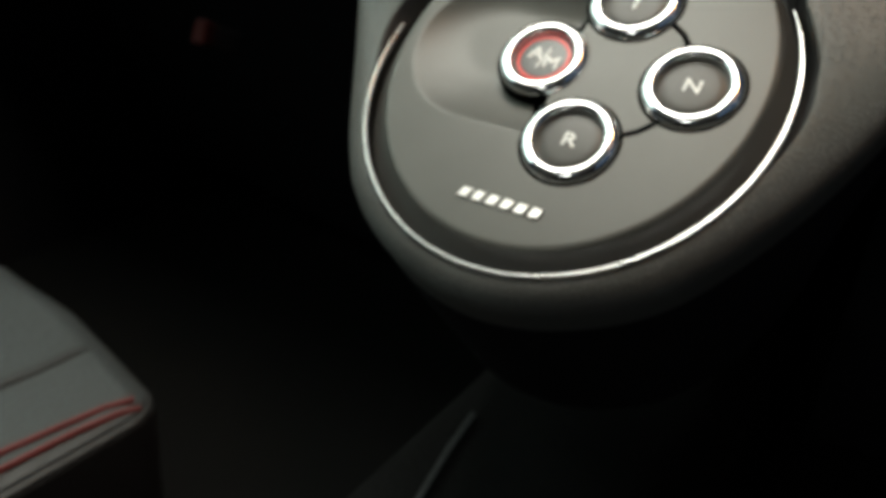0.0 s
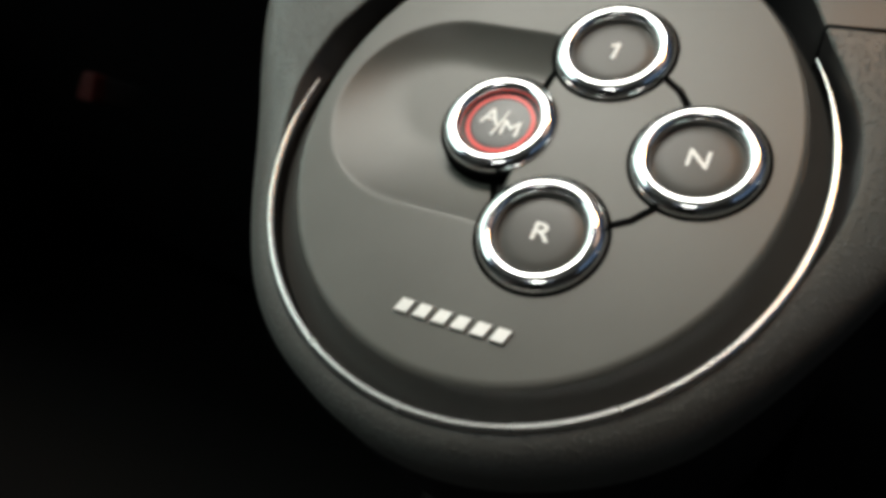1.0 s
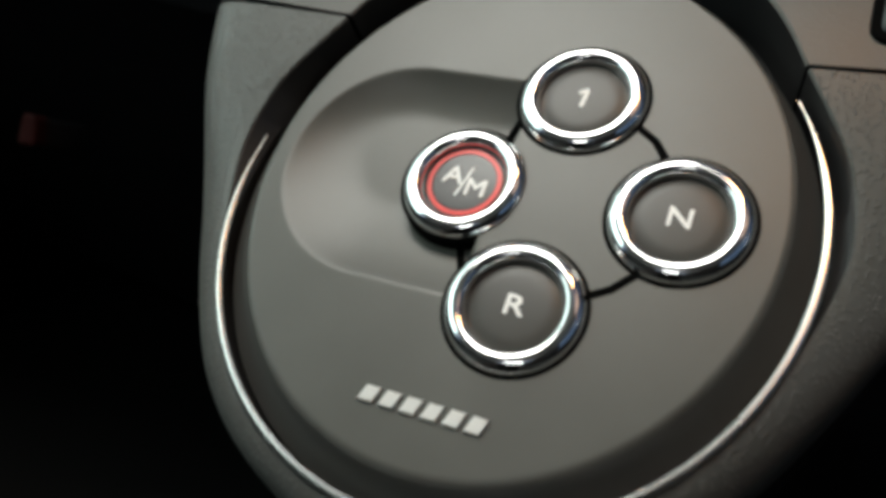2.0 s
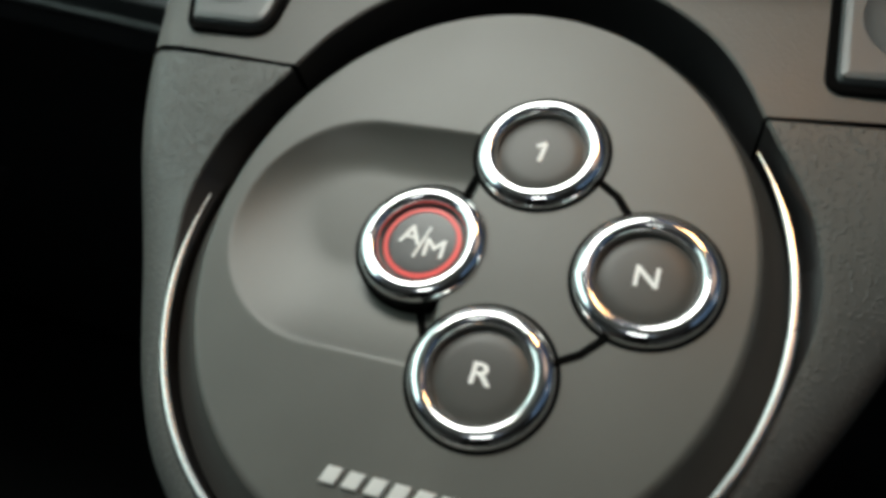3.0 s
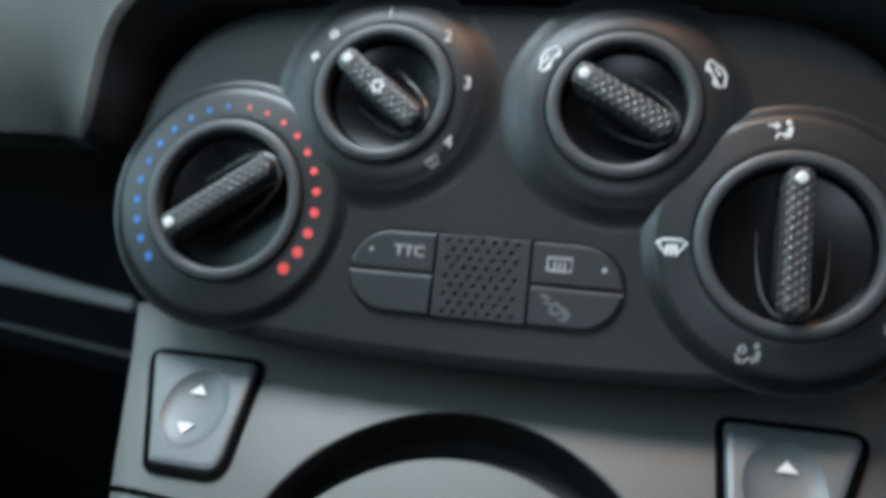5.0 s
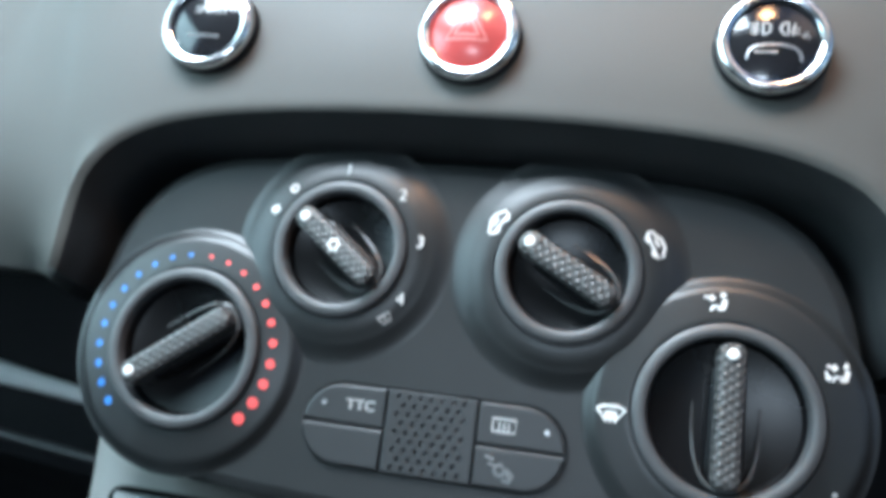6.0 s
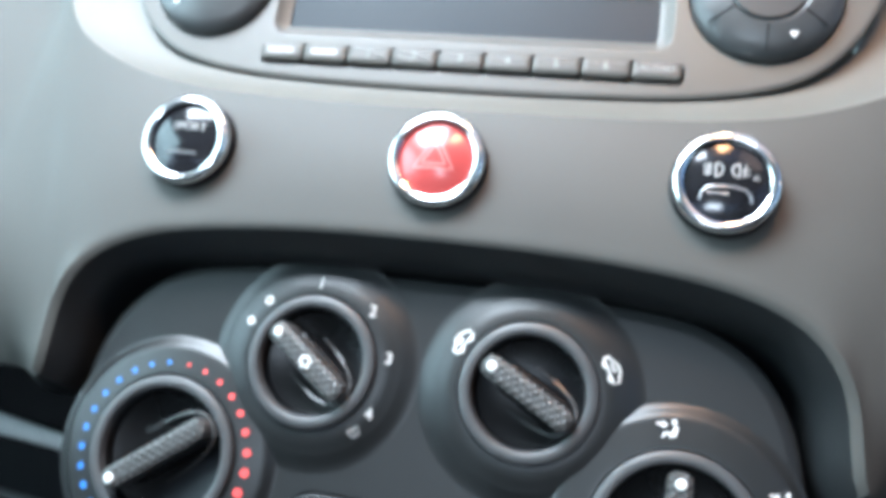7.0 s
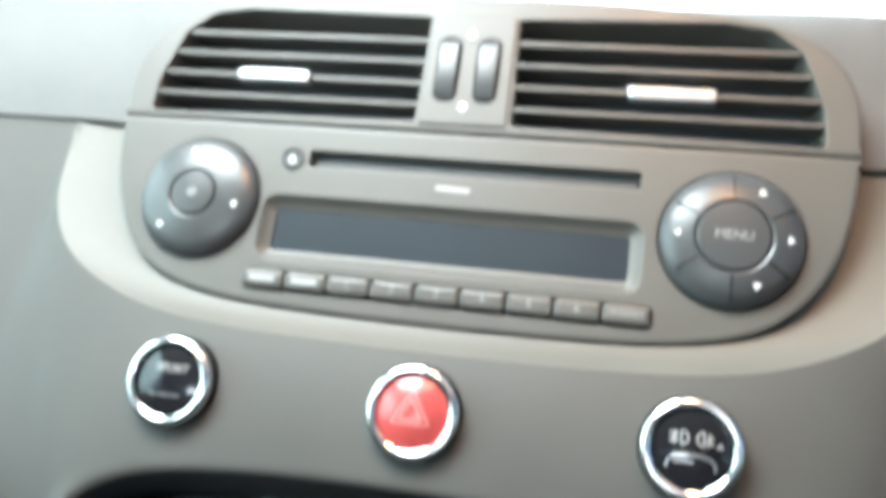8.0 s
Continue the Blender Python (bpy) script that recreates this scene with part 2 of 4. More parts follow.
def tube(points, radii, n=10, closed=False, bm=None, flat=1.0):
    """A bar swept along points in millimetres."""
    loops, count = [], len(points)
    for i, p in enumerate(points):
        a, b = Vector(points[max(0, i - 1)]), Vector(points[min(count - 1, i + 1)])
        if closed:
            a, b = Vector(points[i - 1]), Vector(points[(i + 1) % count])
        along = (b - a).normalized()
        side = along.cross(Vector((0, 0, 1)))
        side = side.normalized() if side.length > 1e-6 else Vector((1, 0, 0))
        up = side.cross(along)
        r = radii if isinstance(radii, (int, float)) else radii[i]
        loops.append([tuple(Vector(p) + r * (math.cos(t) * side + flat * math.sin(t) * up)) for t in (2 * math.pi * k / n for k in range(n))])
    if closed:
        return loft(loops + loops[:1], True, (False, False), bm)
    return loft(loops, True, (True, True), bm)


def resample(points, n):
    """n points at even steps along a polyline."""
    pts = [Vector(p) for p in points]
    run = [0.0]
    for a, b in zip(pts, pts[1:]):
        run.append(run[-1] + (b - a).length)
    out = []
    for k in range(n):
        d, i = run[-1] * k / (n - 1), 0
        while i < len(pts) - 2 and run[i + 1] < d:
            i += 1
        out.append(pts[i].lerp(pts[i + 1], (d - run[i]) / max(1e-9, run[i + 1] - run[i])))
    return out


def curve_through(points, n):
    """A smooth line through points (Catmull-Rom), sampled evenly."""
    pts = [Vector(p) for p in points]
    fine = []
    for i in range(len(pts) - 1):
        p0, p1, p2, p3 = pts[max(0, i - 1)], pts[i], pts[i + 1], pts[min(len(pts) - 1, i + 2)]
        for k in range(12):
            t = k / 12
            fine.append(0.5 * (2 * p1 + (p2 - p0) * t + (2 * p0 - 5 * p1 + 4 * p2 - p3) * t * t + (3 * p1 - p0 - 3 * p2 + p3) * t ** 3))
    return resample(fine + [pts[-1]], n)


def mirror(half):
    """The whole of a symmetric line from its right half, which begins at x = 0."""
    return [(-x, y) for x, y in reversed(half[1:])] + list(half)


def writing(words, size, thick=0.15, shear=0.0):
    """Printed characters as a thin mesh, centred on the origin, in millimetres."""
    c = bpy.data.curves.new("print", "FONT")
    c.body, c.size, c.extrude, c.align_x, c.align_y, c.shear = words, size * MM, thick * MM, "CENTER", "CENTER", shear
    c.resolution_u = 3
    ob = bpy.data.objects.new("print", c)
    me = bpy.data.meshes.new_from_object(ob)
    bm = bmesh.new()
    bm.from_mesh(me)
    bpy.data.objects.remove(ob), bpy.data.curves.remove(c), bpy.data.meshes.remove(me)
    return bm


def draped(bm, rise):
    """A print laid over the domed lens of a push button."""
    for v in bm.verts:
        v.co.z += (0.9 + rise * (1 - (math.hypot(v.co.x, v.co.y) / MM / 12.1) ** 2)) * MM
    return bm


def moved(bm, x, y):
    bmesh.ops.translate(bm, vec=(x * MM, y * MM, 0), verts=bm.verts)
    return bm


def bold(words, size, wide=1.25, thick=0.14):
    bm = bmesh.new()
    for dx, dy in ((-thick, -0.1), (thick, -0.1), (-thick, 0.1), (thick, 0.1)):
        one = writing(words, size, 0.08)
        bmesh.ops.scale(one, vec=(wide, 1, 1), verts=one.verts)
        bmesh.ops.translate(one, vec=(dx * MM, dy * MM, (dx + 2 * dy) * 0.05 * MM), verts=one.verts)
        me = bpy.data.meshes.new("print")
        one.to_mesh(me)
        one.free()
        bm.from_mesh(me)
        bpy.data.meshes.remove(me)
    return bm


def icon(strokes, wide=0.5):
    """A small printed sign from strokes."""
    bm = bmesh.new()
    for line in strokes:
        tube([(x, y, 0.0) for x, y in line], wide, 6, bm=bm, flat=0.3)
    return bm


def arc(cx, cy, r, a0, a1, n=10, squash=1.0):
    return [(cx + r * math.cos(radians(a0 + (a1 - a0) * i / n)), cy + squash * r * math.sin(radians(a0 + (a1 - a0) * i / n))) for i in range(n + 1)]


def ellipse(a, b, cx=0.0, cs=0.0, h=0.0, n=160):
    return [(cx + a * math.cos(t), cs + b * math.sin(t), h) for t in (2 * math.pi * i / n for i in range(n))]


def smooth(t):
    t = max(0.0, min(1.0, t))
    return t * t * (3 - 2 * t)


# ---- centre console ----
console = thing("centre_console", SELECTOR, "dark grey grained plastic centre console below the dashboard", "console")
EDGE = [(0, -83), (20, -80), (40.5, -71), (55, -60), (65, -47.5), (74.5, -32), (84.5, -13), (94, 7), (101.5, 26), (109.5, 52), (115.5, 72), (123, 96), (130, 116)]
EDGE = [(p.x, p.y) for p in curve_through([(-EDGE[1][0], EDGE[1][1], 0)] + [(x, y, 0) for x, y in EDGE], 80)][6:]
EDGE = EDGE + [(0, 116)] + [(-x, y) for x, y in reversed(EDGE)]


def reach(angle):
    """How far the console's outline lies from the selector's middle."""
    d = Vector((math.cos(angle), math.sin(angle)))
    for a, b in zip(EDGE, EDGE[1:] + EDGE[:1]):
        e = Vector((b[0] - a[0], b[1] - a[1]))
        det = d.x * -e.y + d.y * e.x
        if abs(det) < 1e-9:
            continue
        r, u = (a[0] * -e.y + a[1] * e.x) / det, (d.x * a[1] - d.y * a[0]) / det
        if r > 0 and -1e-6 <= u <= 1 + 1e-6:
            return r
    return 100


def rim(angle, grow=0.0):
    """The edge of the round recess and its height."""
    s = math.sin(angle)
    tall = 75.5 + 10.5 * smooth((s - 0.35) / 0.45)
    y = (tall + grow) * s
    swell = 4.0 * smooth((y + 25) / 35) * (1 - smooth((y - 20) / 28))
    x = (70.8 + grow + swell) * math.cos(angle)
    return x, y, 0.8 + 8.4 * smooth((y + 15) / 75)


# share of the way out, fall of the lower shell, fall of the upper shell
BANDS = ((0.08, 0.1, 0.0), (0.2, 0.5, 0.1), (0.4, 1.4, 0.3), (0.6, 2.8, 0.5), (0.78, 4.4, 0.9), (0.9, 6.0, 2.0), (0.97, 7.8, 4.0), (1.0, 11.0, 8.0), (0.99, 20.0, 18.0), (0.93, 50.0, 45.0), (0.5, 110.0, 100.0))


def shell(start, end, n):
    """The recess wall, the grained shell and the skirt under it, blackened for shade, between two angles."""
    loops = [[] for _ in range(4 + len(BANDS))]
    for i in range(n + 1):
        a = start + (end - start) * i / n
        x, y, h = rim(a)
        tilt = math.degrees(math.atan2(y, abs(x)))
        c = radians(float(np.interp(tilt, (-90, -25, 0, 37, 55, 90), (-90, -28, -7, 23.6, 42, 90))))
        out = reach(c)
        c = c if x >= 0 else math.pi - c
        up = smooth((y - 6) / 40)
        ox, oy = out * math.cos(c), out * math.sin(c)
        loops[0].append((70.0 * math.cos(a), 74.0 * math.sin(a), -9))
        loops[1].append(((70.2 + (abs(x / max(1e-6, abs(math.cos(a)))) - 71.5) * up) * math.cos(a), (74.4 + (y / math.sin(a) - 75.6 if up else 0) * up) * math.sin(a), -2.0 - 7.0 * up))
        loops[2].append((x, y, h - 0.7))
        loops[3].append((x + 0.006 * (ox - x) + 0.004 * x, y * 1.004, h))
        for k, (w, low, high) in enumerate(BANDS):
            loops[4 + k].append((x + (ox - x) * w, y + (oy - y) * w, h - low * (1 - up) - high * up))
    return loft(loops[:3], False), loft(loops[2:13], False), loft(loops[12:], False)


seam = math.asin(46 / 82)
for name, start, end, n in (("upper_shell", seam + 0.006, math.pi - seam - 0.006, 120), ("lower_shell", math.pi - seam + 0.006, 2 * math.pi + seam - 0.006, 200)):
    wall_mesh, shell_mesh, skirt_mesh = shell(start, end, n)
    cover = part(name, shell_mesh, UPPER if name == "upper_shell" else GRAINED, console)
    part("recess_wall", wall_mesh, SHADED_WALL, cover, "wall of the round recess, blackened to put in its shade")
    # the shell's underside takes the black trim material, to put shade there
    part("skirt", skirt_mesh, DOOR_TRIM, cover, "underside of the console shell, blackened to put in its shade")

# ---- gear selector ----
selector = thing("gear_selector", SELECTOR, "round satin grey push-button gear selector with chrome ring", "gear selector")


WELLS = ((11.6, 30.4, 14.4), (40.7, 2.8, 14.5), (12.4, -25.4, 14.5), (-9.4, 2.4, 14.0))


def panel_height(x, s):
    """The face of the selector, with the thumb hollow beside one button."""
    h = 4.0 + 0.025 * s
    d = math.hypot((x - max(-28.0, min(8.0, x))) / 30.0, (s - 3.5) / 30.0)
    ease = 0.42 + 0.5 * smooth((24 - s) / 40)
    u = max(0.0, min(1.0, (1.0 - d) / ease))
    h -= (4.6 + 1.4 * smooth((x + 60) / 50)) * u * (2 - u) * smooth((-2.5 - x + 0.12 * abs(s - 3)) / 3)
    return h - 4.0 * any(math.hypot(x - bx, s - bs) < r - 1.4 for bx, bs, r in WELLS)


def selector_face():
    loops, n = [], 360
    for k in range(110):
        r = 0.002 + 0.998 * k / 109
        loops.append([(x, y, panel_height(x, y)) for x, y, _ in ellipse(62.0 * r, 68.5 * r, 0, 3.8, 0, n)])
    edge = lambda steps: [[(x, y, panel_height(x, y) - drop) for x, y, _ in ellipse(a, b, 0, 3.8 * (70.5 - a) / 8.5, 0, n)] for a, b, drop in steps]  # noqa: E731
    face = loft(loops + edge(((62.5, 68.9, 0.15), (63.0, 69.4, 0.6), (63.4, 69.7, 1.2))), True, (True, False))
    return face, loft(edge(((63.3, 69.65, 1.0), (64.4, 70.4, 2.8), (66.5, 71.9, 5.6), (69.6, 73.9, 8.5))))


face_mesh, flank_mesh = selector_face()
part("face_plate", face_mesh, SATIN, selector)
part("flank", flank_mesh, FLANK, selector, "dark satin flank round the face")
angles = [math.pi - 0.09 + (math.pi + 0.67) * i / 160 for i in range(161)]
part("trim_ring", tube([((69.6 if math.cos(a) < 0 else 70.0) * math.cos(a), 74.3 * math.sin(a), 1.5) for a in angles], [0.2 + 0.7 * smooth(min(i, 160 - i) / 16) for i in range(161)], 10), TRIM_RING, selector, "thin chrome ring")


def gear_button(name, x, s, r, marks, red=False):
    h = 4.0 + 0.025 * s - (0.6 if red else 0)
    button = part(name, lathe([(r + 1.9, -9), (r + 1.9, -0.1), (r + 1.7, 0.15), (r + 0.4, 0.15), (r + 0.4, -2)], 64, (False, False)), GAP, selector, "black gasket", pose(x * MM, s * MM, h * MM, 1.43))
    part("chrome_bezel", lathe([(r + 1.0, -2), (r + 1.1, 0.0), (r + 0.95, 0.75), (r + 0.55, 1.5), (r - 0.05, 2.15), (r - 0.8, 2.6), (r - 1.6, 2.85), (r - 2.4, 2.85), (r - 3.0, 2.6), (r - 3.45, 2.15), (r - 3.75, 1.4), (r - 3.9, 0.5), (r - 4.0, -1.6)], 80, (False, False)), CHROME, button, "polished chrome ring")
    part("cap", lathe([(r - 3.85, -1.8), (r - 4.0, 0.0), (r - 4.6, 0.3), (7, 0.5), (4, 0.58), (0.3, 0.62)], 56), KNOB if red else CAP, button)
    if red:
        part("red_ring", lathe([(r - 4.8, -0.2), (r - 4.9, 0.52), (r - 6.0, 0.62), (r - 6.1, 0.2)], 56, (False, False)), RED_PRINT, button, "red printed ring")
    for mark, mx, ms in marks:
        part("letter", mark(), GEAR_PRINT, button, "white letter", at(mx, ms, 0.68))
    return button


gear_button("first_gear_button", 11.6, 30.4, 14.4, [(lambda: icon([[(-1.5, 1.3), (0.4, 2.5), (0.35, 2.2), (-0.1, -2.7)]], 0.55), 0.2, 0)])
gear_button("neutral_button", 40.7, 2.8, 14.5, [(lambda: bold("N", 6.7, 1.16, 0.09), 0, 0)])
gear_button("reverse_button", 12.4, -25.4, 14.5, [(lambda: bold("R", 6.7, 1.24, 0.09), 0, 0)])
gear_button("mode_button", -9.4, 2.4, 14.0, [(lambda: bold("A", 6.6, 1.15, 0.08), -3.0, 1.2), (lambda: icon([[(1.0, 4.1), (-1.1, -4.1)]], 0.36), 0.1, 0), (lambda: bold("M", 6.4, 1.15, 0.08), 3.3, -1.3)], True)


def groove(points):
    return tube([(x, s, panel_height(x, s) + 0.06) for x, s in points], 0.95, 6, flat=0.22)


part("groove", groove([(-3.2, 26), (-5.4, 17.5)]), GAP, selector)
part("groove", groove([(26.6, 24.6), (31, 21.6), (34.5, 17)]), GAP, selector)
part("groove", groove([(35.5, -11.5), (31, -16.5), (26, -19.5)]), GAP, selector)
part("groove", groove([(-6.2, -12), (-4.0, -17), (-1.2, -21)]), GAP, selector)

# the maker's badge as plain slanted blocks
badge = thing("maker_badge", SELECTOR @ at(1, -52.2, panel_height(1, -52.2)), "small chrome badge of six slanted blocks on the selector", "badge")
for k in range(6):
    x = -12.2 + 4.9 * k
    part("badge_block", slab([(x - 1.75 - 0.55, -1.8), (x + 1.75 - 0.55, -1.8), (x + 1.75 + 0.55, 1.8), (x - 1.75 + 0.55, 1.8)], -0.3, 0.8, 0.35), BADGE, badge)


# ---- window switches ----
def window_switch(side):
    sw = thing("window_switch", SELECTOR, "grey electric window rocker switch in a black surround", "switch", "window switches")
    w = lambda pts: [(side * x, y) for x, y in pts][:: int(side)]  # noqa: E731
    frame_line = rounded(w([(69, 95.3), (69.5, 53.2), (96.5, 53.8), (112, 95.3)]), [5, 5, 8, 6])
    part("surround", slab(frame_line, 2, 9.9, 0.6), GAP, sw, "black plastic surround")
    face = inset(frame_line, 2.3)
    mid = (side * 86.6, 74.8)
    rocker = part("rocker", pierced(face, [(circle(*mid, 10.6, 40, 1.24), 10.0)], 4, 12.0, 2.0, 0.2), SWITCH, sw)
    bowl = loft([[(k * x, k * y, h) for x, y in circle(0, 0, 10.6, 40, 1.24)] for k, h in ((1.0, 0.0), (0.93, -0.45), (0.8, -0.95), (0.6, -1.4), (0.35, -1.65), (0.02, -1.75))], True, (False, True))
    part("hollow", bowl, SWITCH, rocker, "dished oval thumb hollow", at(*mid, 11.95))
    for up, y in ((1, 81.2), (-1, 68.2)):
        part("arrow", slab([(-2.9, -1.5 * up), (2.9, -1.5 * up), (0, 1.9 * up)][::up], 0, 0.5, 0.1), WHITE, rocker, "white arrow", at(side * 87.6, y, 10.75))
    return sw


window_switch(1)
window_switch(-1)

# ---- climate control panel ----
climate = thing("climate_panel", CLIMATE_PLANE, "dark grey climate control panel with four rotary knobs", "control panel")
BODY = mirror([(0, 61), (45, 60.5), (77, 58.2), (94.5, 53), (107, 43.5), (115.8, 29.5), (120.2, 13), (121, 0), (119, -18), (112.5, -34), (101.5, -44), (75, -49.5), (40, -52), (0, -52.8)])
BODY = [(p[0], p[1]) for p in curve_through([Vector((*p, 0)) for p in BODY + BODY[:1]], 141)[:-1]]
KNOBS = {"temperature_knob": (-82.5, -8.4, 26.2), "fan_knob": (-35.6, 28.2, 22.4), "recirculation_knob": (36.2, 27.6, 22.4), "airflow_knob": (83.6, -8.9, 26.2)}
PILLS = [(-27.6 + 12.6 * math.cos(t), -25.5 + 12.6 * math.sin(t)) for t in (radians(90 + 10 * k) for k in range(19))] + [(28.6 + 12.6 * math.cos(t), -25.5 + 12.6 * math.sin(t)) for t in (radians(270 + 10 * k) for k in range(19))]
holes = [(circle(x, s, r - 1.5), -14) for x, s, r in KNOBS.values()] + [(PILLS, -7)]
part("body", pierced(BODY, holes, -40, -4.0, 5.0), CLIMATE, climate)


def bezel(r):
    """The profile of a knob's raised bezel, from its foot inwards."""
    wide, foot = (8.4, 6.2) if r < 24 else (10.8, 3.4)
    skirt = [(r + wide - 0.6 + (foot + 0.6) * u, -4.05 + 2.25 * (1 - u) ** 2 * (1 + 0.6 * u)) for u in (1.0, 0.85, 0.7, 0.55, 0.4, 0.28, 0.16, 0.06)]
    return skirt + [(r + wide - 1.4, -1.5), (r + wide - 2.6, -1.25), (r + 5, -0.8), (r + 2.2, -0.3), (r + 1.0, -0.1), (r + 0.2, -0.1), (r - 0.2, -1.4), (r - 1.6, -1.4)]


def on_bezel(bm, x, y, turn, r):
    """A print turned, moved and laid down on a knob's bezel."""
    bmesh.ops.rotate(bm, matrix=Matrix.Rotation(radians(turn), 3, "Z"), verts=bm.verts)
    bmesh.ops.translate(bm, vec=(x * MM, y * MM, 0), verts=bm.verts)
    line = bezel(r)[-3::-1]
    for v in bm.verts:
        v.co.z += (float(np.interp(math.hypot(v.co.x, v.co.y) / MM, [p[0] for p in line], [p[1] for p in line])) + 0.22) * MM
    return bm


def climate_knob(name, x, s, r, turn):
    k = part(name, lathe(bezel(r), 80, (False, False)), BEZEL, climate, "raised round bezel", at(x, s, 0))
    part("collar", lathe([(r - 0.5, -3), (r - 0.5, 0.9), (r - 0.75, 1.5), (r - 1.4, 1.9), (r - 2.4, 2.15), (r - 3.4, 2.1), (r - 4.1, 1.7), (r - 4.5, 0.8), (r - 4.8, -2)], 72, (False, False)), COLLAR, k, "dark turning collar")
    part("well", lathe([(r - 4.6, -1), (r - 5.6, -4.6), (r * 0.5, -6.2), (0.4, -6.6)], 64), WELL, k, "satin black well")
    long = (r - 4.6) * 0.92
    bar = rounded([(-3.7, -long), (3.7, -long), (3.7, long), (-3.7, long)], 3.5, 8)
    low = rounded([(-5.6, -long + 1.0), (5.6, -long + 1.0), (5.0, long - 5), (-5.0, long - 5)], 4.8, 8)
    spin = pose(0, 0, 0, 0, 0, turn)
    part("grip_base", slab(low, -7, 0.2, 2.5), WELL, k, "satin black grip flank", spin)
    part("grip", slab(bar, -4, 6.6, 1.8), GRIP, k, "textured grip bar", spin)
    half, rim_line = 8.2 if r < 24 else 9.2, []
    for i in range(33):
        t = math.pi + math.pi * i / 32
        rim_line.append((half * math.copysign(abs(math.cos(t)) ** 0.75, math.cos(t)), 3.0 + (long + 3.4) * math.copysign(abs(math.sin(t)) ** 0.75, math.sin(t))))
    part("grip_rim", tube([(x, y, -1.6 + 2.2 * smooth(-y / long)) for x, y in rim_line], [0.15 + 0.5 * math.sin(math.pi * i / 32) for i in range(33)], 8), GLOSS_KNOB, k, "thin curved rim round the grip end", spin)
    part("pointer", lathe([(1.7, 0), (1.7, 0.5), (1.3, 0.9), (0.2, 1.0)], 20), WHITE, k, "white pointer dot", spin @ at(0, long - 3.4, 6.3))
    return k


knobs = {name: climate_knob(name, *KNOBS[name], turn) for name, turn in (("temperature_knob", 126), ("fan_knob", 52), ("recirculation_knob", 60), ("airflow_knob", 0))}
for k in range(11):
    for mat, sign, word in ((RED_PRINT, 1, "red"), (BLUE_PRINT, -1, "blue")):
        a = radians(90 - sign * (7 + 12.4 * k))
        size = (0.62 + 0.115 * k) if sign > 0 else (0.78 + 0.06 * k)
        part("scale_dot", on_bezel(lathe([(size, -0.3), (size, 0.05), (0.1, 0.1)], 14), 30.2 * math.cos(a), 30.2 * math.sin(a), 0, 26.2), mat, knobs["temperature_knob"], word + " scale dot")
for word, deg in (("1", 92), ("2", 46), ("3", 9), ("4", -33)):
    a = radians(deg)
    part("numeral", on_bezel(writing(word, 5.4, 0.1), 26.2 * math.cos(a), 26.2 * math.sin(a), 0, 22.4), WHITE, knobs["fan_knob"], "white printed " + word)


FIGURE = [arc(2.1, 2.2, 0.45, 0, 360), [(2.3, 1.0), (1.5, -1.3), (-0.7, -1.0), (-1.5, -2.4)], [(2.9, 0.8), (2.2, -1.9), (0.4, -2.0)]]
FACE_ARROW = [[(-3.2, 1.7), (-0.3, 1.2)], [(-1.3, 2.2), (-0.3, 1.2), (-1.5, 0.6)]]
FEET_ARROW = [[(-3.4, 0.2), (-2.4, -2.2)], [(-3.5, -1.4), (-2.4, -2.2), (-1.9, -1.0)]]
SCREEN_SIGN = [[(-4.0, 1.5), (-2.0, 2.3), (2.0, 2.3), (4.0, 1.5), (2.0, -1.0), (-2.0, -1.0), (-4.0, 1.5)], [(-1.4, -2.2), (-1.2, 1.0)], [(0, -2.2), (0, 1.0)], [(1.4, -2.2), (1.2, 1.0)], [(-1.6, 0.2), (1.6, 0.2)]]
CAR_SIGN = [[(-4.0, -1.2), (-4.2, 0.4), (-2.6, 0.9), (-1.0, 2.1), (1.6, 2.1), (3.0, 1.0), (4.1, 0.6), (4.1, -1.2), (-4.0, -1.2)], [(-1.8, 0.4), (0.8, 0.4), (0.2, 1.2)], arc(-2.3, -1.3, 0.8, 180, 360), arc(2.4, -1.3, 0.8, 180, 360)]
for owner, strokes, x, s, turn in (
    ("fan_knob", [[(-1, -1), (1, -1), (1, 1), (-1, 1), (-1, -1)], [(-1, 0), (1, 0)]], -23.6, 11, -60), ("fan_knob", [arc(0, 0, 1.2, 0, 360)], -18.4, 18.6, 0),
    ("fan_knob", [[(-2, 1.2), (2, 1.2), (1.2, -1.2), (-1.2, -1.2), (-2, 1.2)], [(0, -1), (0, 1)]], 18, -20.5, 35),
    ("recirculation_knob", CAR_SIGN, -22.5, 13.5, 58), ("recirculation_knob", CAR_SIGN, 25, 10.5, -62),
    ("airflow_knob", FIGURE + FACE_ARROW, -4.6, 31.5, 4), ("airflow_knob", SCREEN_SIGN, -31.2, -3.5, 0), ("airflow_knob", FIGURE + FACE_ARROW + FEET_ARROW, 28.5, 15.2, 0), ("airflow_knob", FIGURE + FEET_ARROW, 26.5, -19.5, 0), ("airflow_knob", FIGURE + [arc(-1.6, 1.3, 0.9, 0, 360)] + FEET_ARROW, -9.5, -30.4, 6),
):
    part("printed_sign", on_bezel(icon(strokes, 0.36), x, s, turn, KNOBS[owner][2]), WHITE if s > -15 else GREY_PRINT, knobs[owner], "white printed sign" if s > -15 else "grey printed sign")
